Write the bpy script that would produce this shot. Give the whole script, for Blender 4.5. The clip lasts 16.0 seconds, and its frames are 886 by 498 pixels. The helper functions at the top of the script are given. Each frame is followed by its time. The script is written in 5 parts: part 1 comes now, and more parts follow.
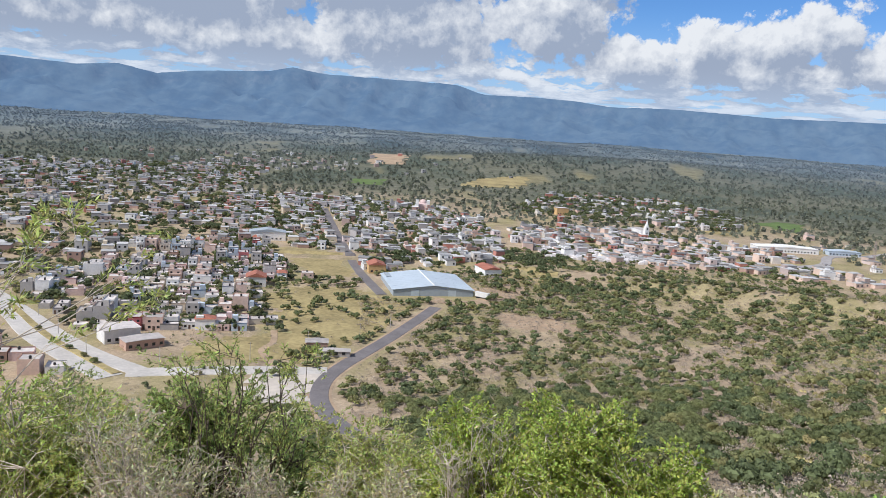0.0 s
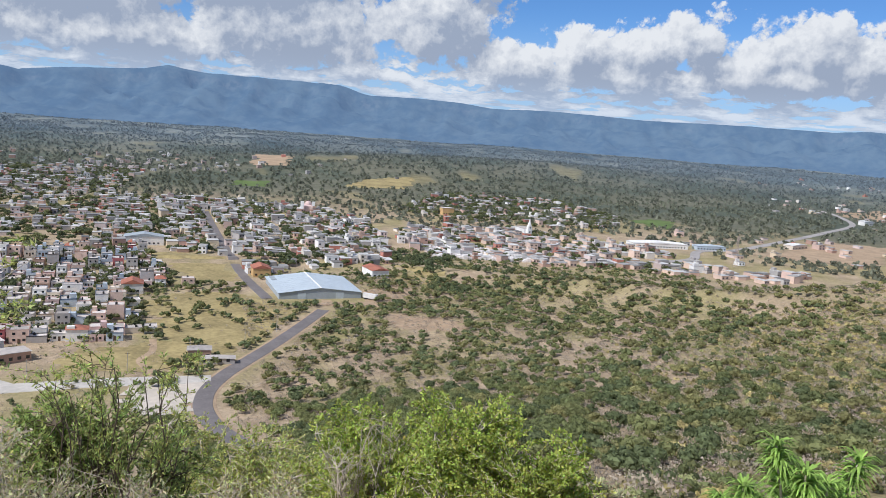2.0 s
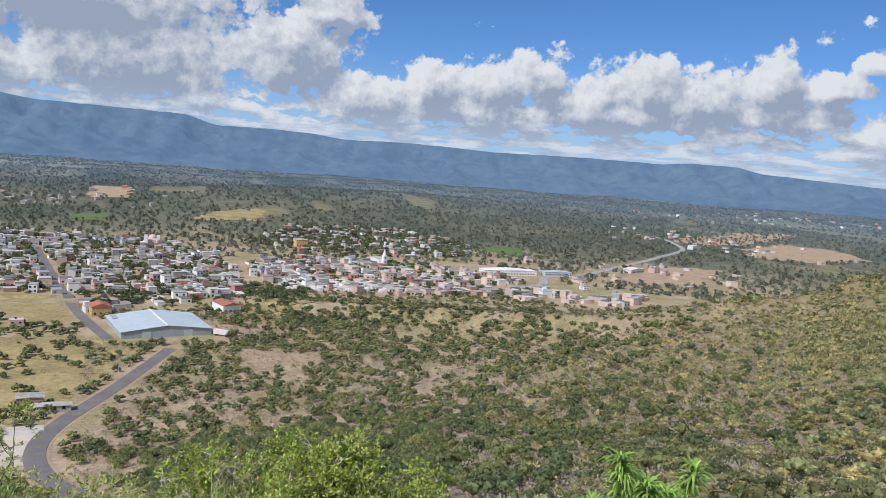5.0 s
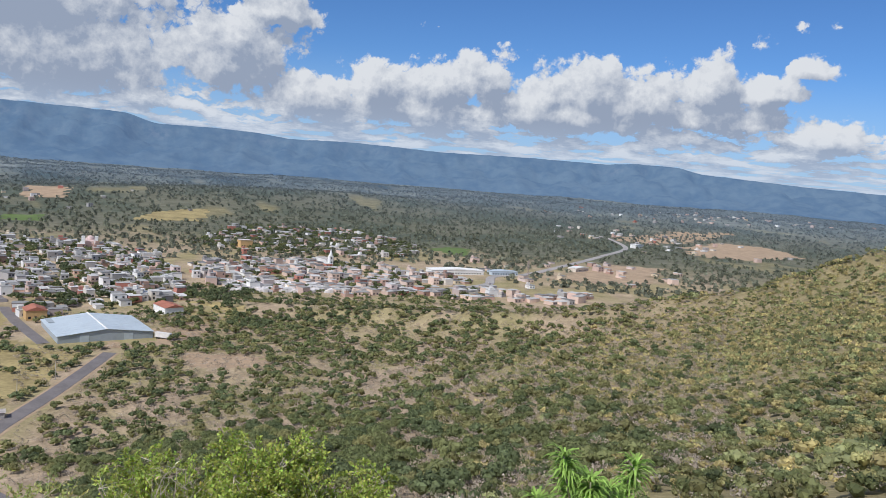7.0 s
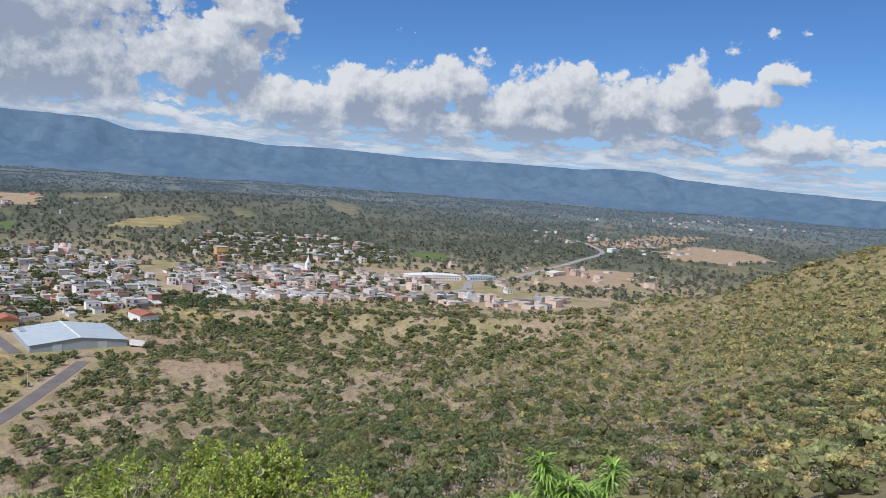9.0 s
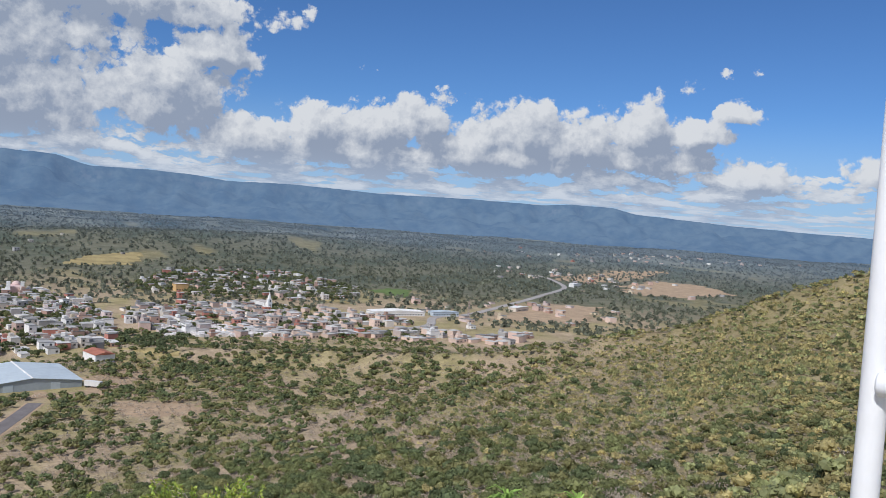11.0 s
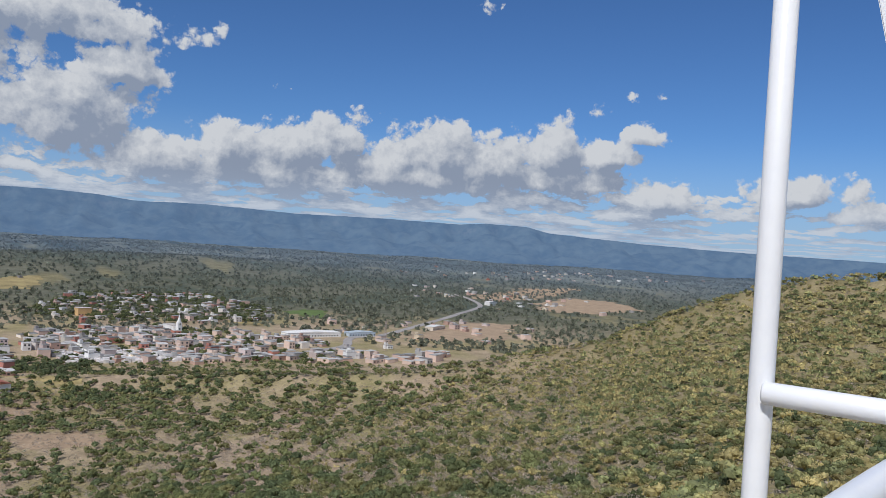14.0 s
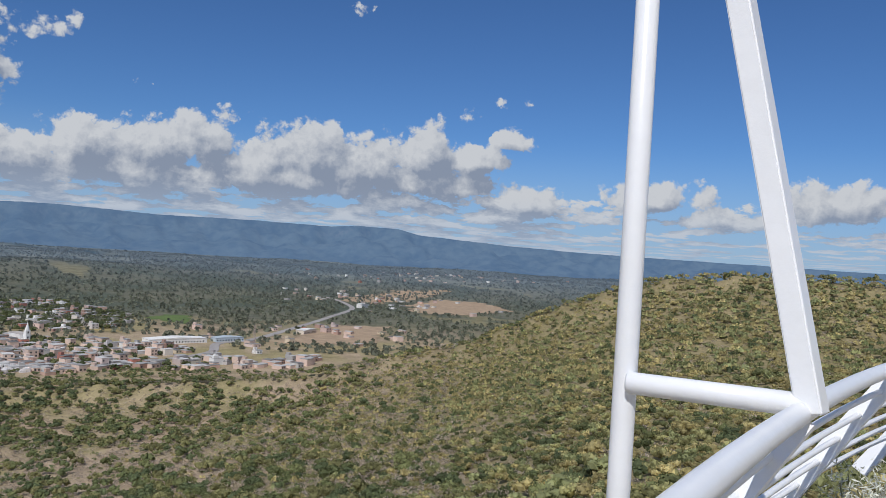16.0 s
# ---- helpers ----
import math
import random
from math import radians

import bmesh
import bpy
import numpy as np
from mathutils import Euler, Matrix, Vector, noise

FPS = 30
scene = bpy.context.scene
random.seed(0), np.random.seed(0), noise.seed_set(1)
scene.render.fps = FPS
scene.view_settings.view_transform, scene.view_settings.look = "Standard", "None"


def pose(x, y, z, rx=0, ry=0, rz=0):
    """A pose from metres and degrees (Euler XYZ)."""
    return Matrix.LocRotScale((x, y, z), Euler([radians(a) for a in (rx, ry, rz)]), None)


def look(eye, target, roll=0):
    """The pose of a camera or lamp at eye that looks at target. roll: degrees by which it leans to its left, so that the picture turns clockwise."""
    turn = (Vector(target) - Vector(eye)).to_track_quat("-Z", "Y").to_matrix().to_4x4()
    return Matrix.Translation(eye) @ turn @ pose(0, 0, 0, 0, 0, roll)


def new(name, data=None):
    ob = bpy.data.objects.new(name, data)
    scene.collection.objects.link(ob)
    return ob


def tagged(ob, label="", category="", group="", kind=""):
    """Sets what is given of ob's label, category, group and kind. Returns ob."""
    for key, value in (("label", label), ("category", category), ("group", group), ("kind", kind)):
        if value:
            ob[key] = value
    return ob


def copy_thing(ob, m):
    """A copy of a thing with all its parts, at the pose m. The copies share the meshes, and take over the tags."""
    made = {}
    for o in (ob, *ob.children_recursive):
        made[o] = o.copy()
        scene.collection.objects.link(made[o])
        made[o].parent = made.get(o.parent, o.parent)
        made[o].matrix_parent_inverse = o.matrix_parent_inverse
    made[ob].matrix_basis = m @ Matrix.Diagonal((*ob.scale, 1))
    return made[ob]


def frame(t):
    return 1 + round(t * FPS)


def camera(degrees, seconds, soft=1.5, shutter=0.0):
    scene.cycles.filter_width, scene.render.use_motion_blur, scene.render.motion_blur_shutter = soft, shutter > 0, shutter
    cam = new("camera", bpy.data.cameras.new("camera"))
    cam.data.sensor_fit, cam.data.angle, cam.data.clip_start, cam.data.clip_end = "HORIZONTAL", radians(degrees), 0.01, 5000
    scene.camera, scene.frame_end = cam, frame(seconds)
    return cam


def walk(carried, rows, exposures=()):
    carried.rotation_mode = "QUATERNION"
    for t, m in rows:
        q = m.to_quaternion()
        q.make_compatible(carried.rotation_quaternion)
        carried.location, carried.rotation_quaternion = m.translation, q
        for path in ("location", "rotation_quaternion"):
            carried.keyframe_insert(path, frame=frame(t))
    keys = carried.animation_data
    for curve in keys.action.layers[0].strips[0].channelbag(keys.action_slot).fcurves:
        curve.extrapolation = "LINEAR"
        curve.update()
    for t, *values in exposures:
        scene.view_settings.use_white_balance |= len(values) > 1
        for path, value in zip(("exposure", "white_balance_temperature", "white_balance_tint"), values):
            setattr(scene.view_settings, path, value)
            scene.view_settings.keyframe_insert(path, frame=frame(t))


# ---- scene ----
cam = camera(59.18, 16.0, 0.65)
EYE = 110.0
# time, drift of the hand sideways, forwards and up, and the three turns in degrees
ROWS = [
    (0.0, -0.0148, 0.022, 0.0204, 80.621, -3.872, 0.639),
    (0.5, -0.0118, 0.022, 0.0204, 80.692, -3.988, -1.461),
    (1.0, -0.0088, 0.022, 0.0204, 80.765, -4.028, -3.733),
    (1.5, -0.0058, 0.022, 0.0204, 80.84, -4.055, -5.733),
    (2.0, -0.0028, 0.022, 0.0204, 81.26, -4.124, -7.721),
    (2.5, 0.0012, 0.022, 0.0204, 82.212, -4.149, -10.005),
    (3.0, 0.0042, 0.022, 0.0204, 83.069, -4.174, -12.362),
    (3.5, 0.0072, 0.022, 0.0204, 83.53, -4.206, -14.253),
    (4.0, 0.0102, 0.022, 0.0204, 83.836, -4.241, -15.735),
    (4.5, 0.0132, 0.022, 0.0204, 84.086, -4.232, -17.101),
    (7.0, 0.0292, 0.022, 0.0204, 84.55, -4.315, -22.336),
    (7.5, 0.0322, 0.022, 0.0204, 84.598, -4.279, -22.818),
    (8.0, 0.0352, 0.022, 0.0204, 84.663, -4.248, -23.21),
    (8.5, 0.0352, 0.022, 0.0204, 84.773, -4.187, -23.573),
    (9.0, 0.0352, 0.022, 0.0204, 85.067, -4.132, -23.999),
    (11.5, 0.0352, 0.022, 0.0204, 88.439, -3.97, -27.681),
    (12.0, 0.042, 0.0118, 0.0265, 88.777, -3.928, -28.725),
    (12.5, 0.0454, 0.0068, 0.0245, 89.061, -3.868, -29.825),
    (13.0, 0.05, -0.0, 0.0204, 89.293, -3.818, -30.869),
    (13.5, 0.058, -0.0118, 0.0224, 89.514, -3.766, -31.87),
    (14.0, 0.0603, -0.0152, 0.0245, 89.716, -3.641, -32.907),
    (14.5, 0.0557, -0.0085, 0.0184, 89.966, -3.66, -34.012),
    (15.0, 0.0374, 0.0186, 0.0122, 90.14, -3.669, -36.096),
    (15.5, 0.0272, 0.0338, 0.0061, 90.331, -3.614, -39.787),
    (16.0, 0.0511, -0.0017, 0.0041, 90.465, -3.552, -42.301),
]
walk(cam, [(t, pose(x, y, EYE + z, rx, ry, rz)) for t, x, y, z, rx, ry, rz in ROWS],
     [(0.0, 0.12, 6020, 9.4), (4.0, 0.0, 6020, 9.4), (8.0, -0.08, 6020, 9.4), (12.0, -0.2, 6020, 9.4), (16.0, -0.40, 6020, 9.4)])

# ---- daylight: sun high to the left, blue sky with banked cumulus ----
SUN_AZ, SUN_EL = -120.0, 47.0
sun = new("sun", bpy.data.lights.new("sun", "SUN"))
sun.data.energy, sun.data.angle, sun.data.color = 4.2, radians(0.5), (1.0, 0.94, 0.86)
sun_way = Vector((math.sin(radians(SUN_AZ)) * math.cos(radians(SUN_EL)), math.cos(radians(SUN_AZ)) * math.cos(radians(SUN_EL)), math.sin(radians(SUN_EL))))
sun.matrix_world = look(sun_way * 50 + Vector((0, 0, EYE)), Vector((0, 0, EYE)))

# cumulus heads: azimuth, elevation, half width, half height, in degrees
CLOUDS = [
    (-34, 7.5, 14, 5.0), (-20, 9.0, 11, 4.0), (-8, 10.5, 12, 3.8), (-26, 5.5, 12, 2.2), (-4, 6.6, 7, 3.6), (6.5, 7.6, 4.8, 3.2), (-14, 5.2, 8, 2.0), (2, 13.4, 11, 1.8), (-12, 14.0, 12, 2.0), (10, 10.8, 3.4, 1.5),
    (12.5, 4.9, 4, 1.8), (17.0, 6.0, 3.2, 1.8), (21.7, 6.5, 2.8, 1.8), (25.0, 7.0, 2.0, 2.0), (28.8, 6.0, 2.6, 2.1),
    (32.8, 6.8, 2.8, 2.2), (36.8, 6.2, 3.2, 2.0), (40.6, 7.4, 2.4, 2.1), (44.2, 7.0, 2.4, 1.1), (47.2, 8.5, 1.5, 0.9),
    (41.0, 5.4, 5, 1.3), (20, 4.8, 7, 1.4), (31, 4.9, 8, 1.4), (48.2, 4.2, 2.6, 1.1), (57, 5.0, 3.6, 1.2), (68.5, 4.9, 3.0, 1.5), (62, 3.6, 3, 0.8), (76, 4.9, 4, 1.5),
]
SMALL = [(21.0, 10.5, 0.8, 0.35), (43.6, 10.2, 1.1, 0.5), (48.0, 11.3, 0.7, 0.35), (16.2, 13.8, 0.7, 0.7), (36.2, 17.2, 2.0, 0.5), (45.9, 11.2, 0.6, 0.25)]


class Wires:
    """Short hand for building node trees."""

    def __init__(self, tree):
        self.tree = tree

    def put(self, value, socket):
        if hasattr(value, "is_output"):
            self.tree.links.new(value, socket)
        else:
            socket.default_value = value

    def node(self, kind, **settings):
        n = self.tree.nodes.new(kind)
        for key, value in settings.items():
            setattr(n, key, value)
        return n

    def math(self, op, a, b=0.0, c=0.0, clamp=False):
        n = self.node("ShaderNodeMath", operation=op, use_clamp=clamp)
        for v, s in zip((a, b, c), n.inputs):
            self.put(v, s)
        return n.outputs[0]

    def vec(self, op, a, b=(0, 0, 0)):
        n = self.node("ShaderNodeVectorMath", operation=op)
        self.put(a, n.inputs[0])
        self.put(b, n.inputs[1])
        return n.outputs[0]

    def xyz(self, x=0.0, y=0.0, z=0.0):
        n = self.node("ShaderNodeCombineXYZ")
        for v, s in zip((x, y, z), n.inputs):
            self.put(v, s)
        return n.outputs[0]

    def split(self, v):
        n = self.node("ShaderNodeSeparateXYZ")
        self.put(v, n.inputs[0])
        return n.outputs

    def noise(self, v, scale, detail=4.0, rough=0.55, out="Fac"):
        n = self.node("ShaderNodeTexNoise")
        self.put(v, n.inputs["Vector"])
        n.inputs["Scale"].default_value, n.inputs["Detail"].default_value, n.inputs["Roughness"].default_value = scale, detail, rough
        return n.outputs[out]

    def ramp(self, v, lo, hi, a=0.0, b=1.0, smooth_step=True):
        n = self.node("ShaderNodeMapRange", interpolation_type="SMOOTHSTEP" if smooth_step else "LINEAR")
        for val, s in zip((v, lo, hi, a, b), n.inputs):
            self.put(val, s)
        return n.outputs[0]

    def mix(self, f, a, b, kind="MIX"):
        n = self.node("ShaderNodeMix", data_type="RGBA", blend_type=kind)
        self.put(f, n.inputs[0])
        for v, s in ((a, n.inputs[6]), (b, n.inputs[7])):
            self.put((*v, 1.0) if isinstance(v, tuple) and len(v) == 3 else v, s)
        return n.outputs[2]


def cloud_group():
    """Density of cloud at a point (azimuth, elevation) in degrees."""
    g = bpy.data.node_groups.new("cloud_density", "ShaderNodeTree")
    g.interface.new_socket("P", in_out="INPUT", socket_type="NodeSocketVector")
    g.interface.new_socket("D", in_out="OUTPUT", socket_type="NodeSocketFloat")
    w = Wires(g)
    p = w.node("NodeGroupInput").outputs[0]
    wide = w.vec("SUBTRACT", w.noise(p, 0.30, 3.0, 0.5, "Color"), (0.5, 0.5, 0.5))
    fine = w.vec("SUBTRACT", w.noise(p, 1.1, 4.0, 0.6, "Color"), (0.5, 0.5, 0.5))
    q = w.vec("ADD", p, w.vec("ADD", w.vec("MULTIPLY", wide, (3.0, 1.0, 0)), w.vec("MULTIPLY", fine, (0.8, 0.3, 0))))
    total = None
    for a, e, rx, ry in CLOUDS:
        # rounded above, cut flat below
        dx, dy, _ = w.split(w.vec("MULTIPLY", w.vec("SUBTRACT", q if total is None else w.vec("ADD", q, w.math("MULTIPLY", total, 1e-6)), (a, e - 0.3 * ry, 0)), (0.86 / rx, 0.72 / ry, 0)))
        dy = w.math("MAXIMUM", dy, w.math("MULTIPLY", dy, -2.2))
        n = w.node("ShaderNodeVectorMath", operation="LENGTH")
        w.put(w.xyz(dx, dy), n.inputs[0])
        one = w.math("SUBTRACT", 1.0, n.outputs["Value"])
        total = one if total is None else w.math("SMOOTH_MAX", total, one, 0.25)
    wisps = None
    for a, e, rx, ry in SMALL:
        d = w.vec("MULTIPLY", w.vec("SUBTRACT", w.vec("ADD", p, w.vec("MULTIPLY", fine, (1.6, 1.2, 0))), (a, e, 0)), (1 / rx, 1 / ry, 0))
        n = w.node("ShaderNodeVectorMath", operation="LENGTH")
        w.put(d, n.inputs[0])
        one = w.math("MULTIPLY", w.math("SUBTRACT", 0.5, n.outputs["Value"]), 0.26)
        wisps = one if wisps is None else w.math("MAXIMUM", wisps, one)
    total = w.math("MAXIMUM", total, wisps)
    puff = w.node("ShaderNodeTexVoronoi")
    w.put(w.vec("ADD", p, w.vec("MULTIPLY", fine, (0.9, 0.9, 0))), puff.inputs["Vector"])
    puff.inputs["Scale"].default_value, puff.inputs["Detail"].default_value, puff.inputs["Roughness"].default_value, puff.inputs["Lacunarity"].default_value = 0.55, 3.0, 0.55, 2.3
    billow = w.math("SUBTRACT", w.noise(p, 0.5, 8.0, 0.60), 0.5)
    total = w.math("ADD", w.math("ADD", total, 0.08), w.math("MULTIPLY", billow, 1.0))
    total = w.math("ADD", total, w.math("MULTIPLY", w.math("SUBTRACT", 0.95, puff.outputs["Distance"]), 0.55))
    # the same cloud deck going away to the horizon, ever flatter and closer together
    az, el, _ = w.split(p)
    far_v = w.math("DIVIDE", 30.0, w.math("MAXIMUM", w.math("ADD", el, 0.55), 0.5))
    deck_p = w.xyz(w.math("MULTIPLY", az, 0.5), w.math("ADD", far_v, w.math("MULTIPLY", billow, 2.0)), 3.0)
    deck = w.math("SUBTRACT", w.math("MULTIPLY", w.noise(deck_p, 0.62, 6.0, 0.58), 3.4), 1.42)
    deck = w.math("SUBTRACT", deck, w.math("ADD", w.ramp(el, 4.0, 7.5, 0.0, 3.0), w.ramp(az, 46.0, 60.0, 0.0, 0.25)))
    total = w.math("MAXIMUM", total, deck)
    # broken cloud over the rest of the sky, overhead and behind
    away = w.math("MAXIMUM", w.ramp(w.math("ABSOLUTE", w.math("SUBTRACT", az, 18.0)), 66.0, 90.0), w.ramp(el, 24.0, 34.0))
    loose = w.math("SUBTRACT", w.math("MULTIPLY", w.noise(p, 0.09, 6.0, 0.58), 3.0), 1.45)
    total = w.math("MAXIMUM", total, w.math("SUBTRACT", loose, w.math("MULTIPLY", w.math("SUBTRACT", 1.0, away), 4.0)))
    w.put(total, w.node("NodeGroupOutput").inputs[0])
    return g


def build_sky():
    world = bpy.data.worlds.new("sky")
    scene.world = world
    world.use_nodes = True
    t = world.node_tree
    t.nodes.clear()
    w = Wires(t)
    sky = w.node("ShaderNodeTexSky", sky_type="NISHITA", sun_disc=False, sun_elevation=radians(SUN_EL), sun_rotation=radians(SUN_AZ))
    sky.altitude, sky.air_density, sky.dust_density, sky.ozone_density = 1800, 1.0, 0.3, 2.0
    x, y, z = w.split(w.node("ShaderNodeTexCoord").outputs["Generated"])
    az = w.math("MULTIPLY", w.math("ARCTAN2", x, y), 57.2958)
    el = w.math("MULTIPLY", w.math("ARCSINE", z), 57.2958)
    p = w.xyz(az, el, 0.0)
    group = cloud_group()

    def density(step, before=None):
        n = w.node("ShaderNodeGroup", node_tree=group)
        v = w.vec("ADD", p, step)
        w.put(v if before is None else w.vec("ADD", v, w.math("MULTIPLY", before, 1e-6)), n.inputs[0])
        return n.outputs[0]

    here = density((0, 0, 0))
    there = density((-0.40, 0.55, 0), here)
    cover = w.ramp(here, 0.0, 0.22)
    above = density((-0.9, 1.5, 0), there)
    lit = w.math("ADD", 0.74, w.math("MULTIPLY", w.math("SUBTRACT", here, there), 0.75))
    lit = w.math("SUBTRACT", lit, w.ramp(above, 0.0, 0.8, 0.0, 0.75, False))
    lit = w.ramp(lit, 0.05, 0.95, smooth_step=False)
    tone = w.mix(lit, (0.33, 0.375, 0.465), (0.78, 0.772, 0.765))
    thin = w.mix(w.ramp(el, 0.5, 5.0, 0.62, 0.0), tone, (0.50, 0.60, 0.74))
    back_sky = w.mix(1.0, sky.outputs[0], (0.054, 0.076, 0.103), "MULTIPLY")
    back_sky = w.mix(w.ramp(el, 0.0, 9.0, 0.7, 0.0), back_sky, (0.40, 0.52, 0.70))
    col = w.mix(cover, back_sky, thin)
    back = w.node("ShaderNodeBackground")
    w.put(col, back.inputs[0])
    back.inputs[1].default_value = 1.0
    w.put(back.outputs[0], w.node("ShaderNodeOutputWorld").inputs[0])


build_sky()

# ---- lie of the land: a lookout spur, a valley floor, rising ground towards the range ----
def smooth(a, b, v):
    s = np.clip((v - a) / (b - a), 0, 1)
    return s * s * (3 - 2 * s)


def wave_noise(x, y, size, seed, octaves=3):
    """A cheap smooth noise, about -1 to 1, from rotated sine sheets."""
    rng = np.random.default_rng(seed)
    out, amp, total = 0.0, 1.0, 0.0
    for o in range(octaves):
        part_sum = 0.0
        for k in range(4):
            a, ph, w = rng.uniform(0, 6.283), rng.uniform(0, 6.283), rng.uniform(0.7, 1.4)
            b, ph2 = rng.uniform(0, 6.283), rng.uniform(0, 6.283)
            u = (x * math.cos(a) + y * math.sin(a)) * w * 6.283 / size
            v = (x * math.cos(b) + y * math.sin(b)) * w * 5.1 / size
            part_sum = part_sum + np.sin(u + ph + 1.3 * np.sin(v + ph2))
        out = out + amp * part_sum / 2.2
        total += amp
        amp *= 0.5
        size *= 0.5
    return out / total


CREST_AZ = [-180, -100, -60, -30, 0, 14, 22, 30, 34, 39, 45, 49, 53, 57, 61, 66, 72, 100, 180]
CREST_EL = [2, 0, -8, -10.4, -10.4, -10.2, -9.9, -9.6, -8.8, -7.6, -6.05, -4.1, -2.35, -0.75, -0.3, -0.05, 0.05, 2, 2]
CREST_R = [160, 250, 500, 600, 600, 560, 520, 470, 450, 430, 400, 380, 360, 350, 340, 330, 330, 200, 160]
NEAR_EL = [-5, -8, -28, -36, -34, -32, -32, -30, -29, -28, -27, -26, -25, -24, -23, -22, -21, -6, -5]


def height(x, y):
    """Height of the ground over the valley floor, in metres."""
    x, y = np.asarray(x, float), np.asarray(y, float)
    r = np.maximum(np.hypot(x, y), 0.3)
    az = np.degrees(np.arctan2(x, y))
    ec, rc = np.interp(az, CREST_AZ, CREST_EL), np.interp(az, CREST_AZ, CREST_R)
    e0 = np.interp(az, CREST_AZ, NEAR_EL)
    s = np.clip(np.log(np.maximum(r, 15) / 15) / np.log(rc / 15), 0, 1)
    el = ec + (e0 - ec) * (1 - s) ** np.interp(az, [-60, -5, 6, 14], [0.48, 0.49, 0.57, 0.62])
    slope = np.minimum(r, rc) * np.tan(np.radians(el))
    near = -1.65 + (15 * np.tan(np.radians(e0)) + 1.65) * smooth(1.5, 15, r)
    slope = np.where(r < 15, near, slope)
    slope = slope - np.maximum(r - rc, 0) * 0.24 - smooth(0, 40, r - rc) * 1.5
    slope = slope + wave_noise(x, y, 130, 3) * 1.6 * smooth(60, 180, r) * smooth(0, 60, -np.abs(r - rc) + 70) * 0.5
    plain = -110 + 34 * smooth(1400, 3000, r) + 8 * smooth(2800, 3900, r)
    plain = plain + wave_noise(x, y, 700, 5) * (1.5 * smooth(900, 1500, r) + 5 * smooth(1800, 3000, r))
    hillock = np.exp(-(((x - 120) / 330) ** 2 + ((y - 1780) / 300) ** 2)) * 26
    plain = plain + hillock + np.exp(-(((x - 520) / 420) ** 2 + ((y - 2050) / 260) ** 2)) * 20
    k = 5.0
    return EYE + np.logaddexp(slope / k, plain / k) * k

# ---- materials ----
def material(name, base, rough=0.85, bump=0.0, bump_scale=4.0, scale=2.0, spread=0.25, metal=0.0, island=0.0, per_object=0.0, attribute="", spec=0.3):
    """A surface with variation at two scales, optional relief, and optional variation from piece to piece."""
    m = bpy.data.materials.new(name)
    m.use_nodes = True
    w = Wires(m.node_tree)
    b = m.node_tree.nodes["Principled BSDF"]
    pos = w.node("ShaderNodeNewGeometry").outputs["Position"]
    n1, n2 = w.noise(pos, scale * 0.13, 3.0), w.noise(pos, scale, 5.0, 0.6)
    f = w.math("ADD", w.math("MULTIPLY", n1, 0.5), w.math("MULTIPLY", n2, 0.5))
    dark, light = tuple(c * (1 - spread) for c in base), tuple(min(c * (1 + spread), 0.95) for c in base)
    if attribute:
        at = w.node("ShaderNodeAttribute", attribute_name=attribute).outputs["Color"]
        k = w.ramp(f, 0.3, 0.7, 1 - spread, 1 + spread, False)
        col = w.mix(1.0, at, w.xyz(k, k, k), "MULTIPLY")
    else:
        col = w.mix(w.ramp(f, 0.3, 0.7), dark, light)
    if island or per_object:
        r = w.node("ShaderNodeNewGeometry").outputs["Random Per Island"] if island else w.node("ShaderNodeObjectInfo").outputs["Random"]
        k = w.math("ADD", 1 - (island or per_object), w.math("MULTIPLY", r, 2 * (island or per_object)))
        col = w.mix(1.0, col, w.xyz(k, k, k), "MULTIPLY")
    w.put(col, b.inputs["Base Color"])
    b.inputs["Roughness"].default_value, b.inputs["Metallic"].default_value = rough, metal
    b.inputs["Specular IOR Level"].default_value = spec
    if bump:
        bn = w.node("ShaderNodeBump")
        bn.inputs["Strength"].default_value, bn.inputs["Distance"].default_value = bump, 0.05
        w.put(w.noise(pos, bump_scale, 5.0), bn.inputs["Height"])
        w.put(bn.outputs[0], b.inputs["Normal"])
    return m


def leaf_material(name, base, attribute="tint", island=0.35):
    m = material(name, base, 0.7, 0, 4, 1.5, 0.2, 0, island, 0, attribute, 0.25)
    w = Wires(m.node_tree)
    b, out = m.node_tree.nodes["Principled BSDF"], m.node_tree.nodes["Material Output"]
    tr = w.node("ShaderNodeBsdfTranslucent")
    w.put(b.inputs["Base Color"].links[0].from_socket, tr.inputs[0])
    mx = w.node("ShaderNodeMixShader")
    mx.inputs[0].default_value = 0.38
    w.put(b.outputs[0], mx.inputs[1])
    w.put(tr.outputs[0], mx.inputs[2])
    w.put(mx.outputs[0], out.inputs[0])
    return m


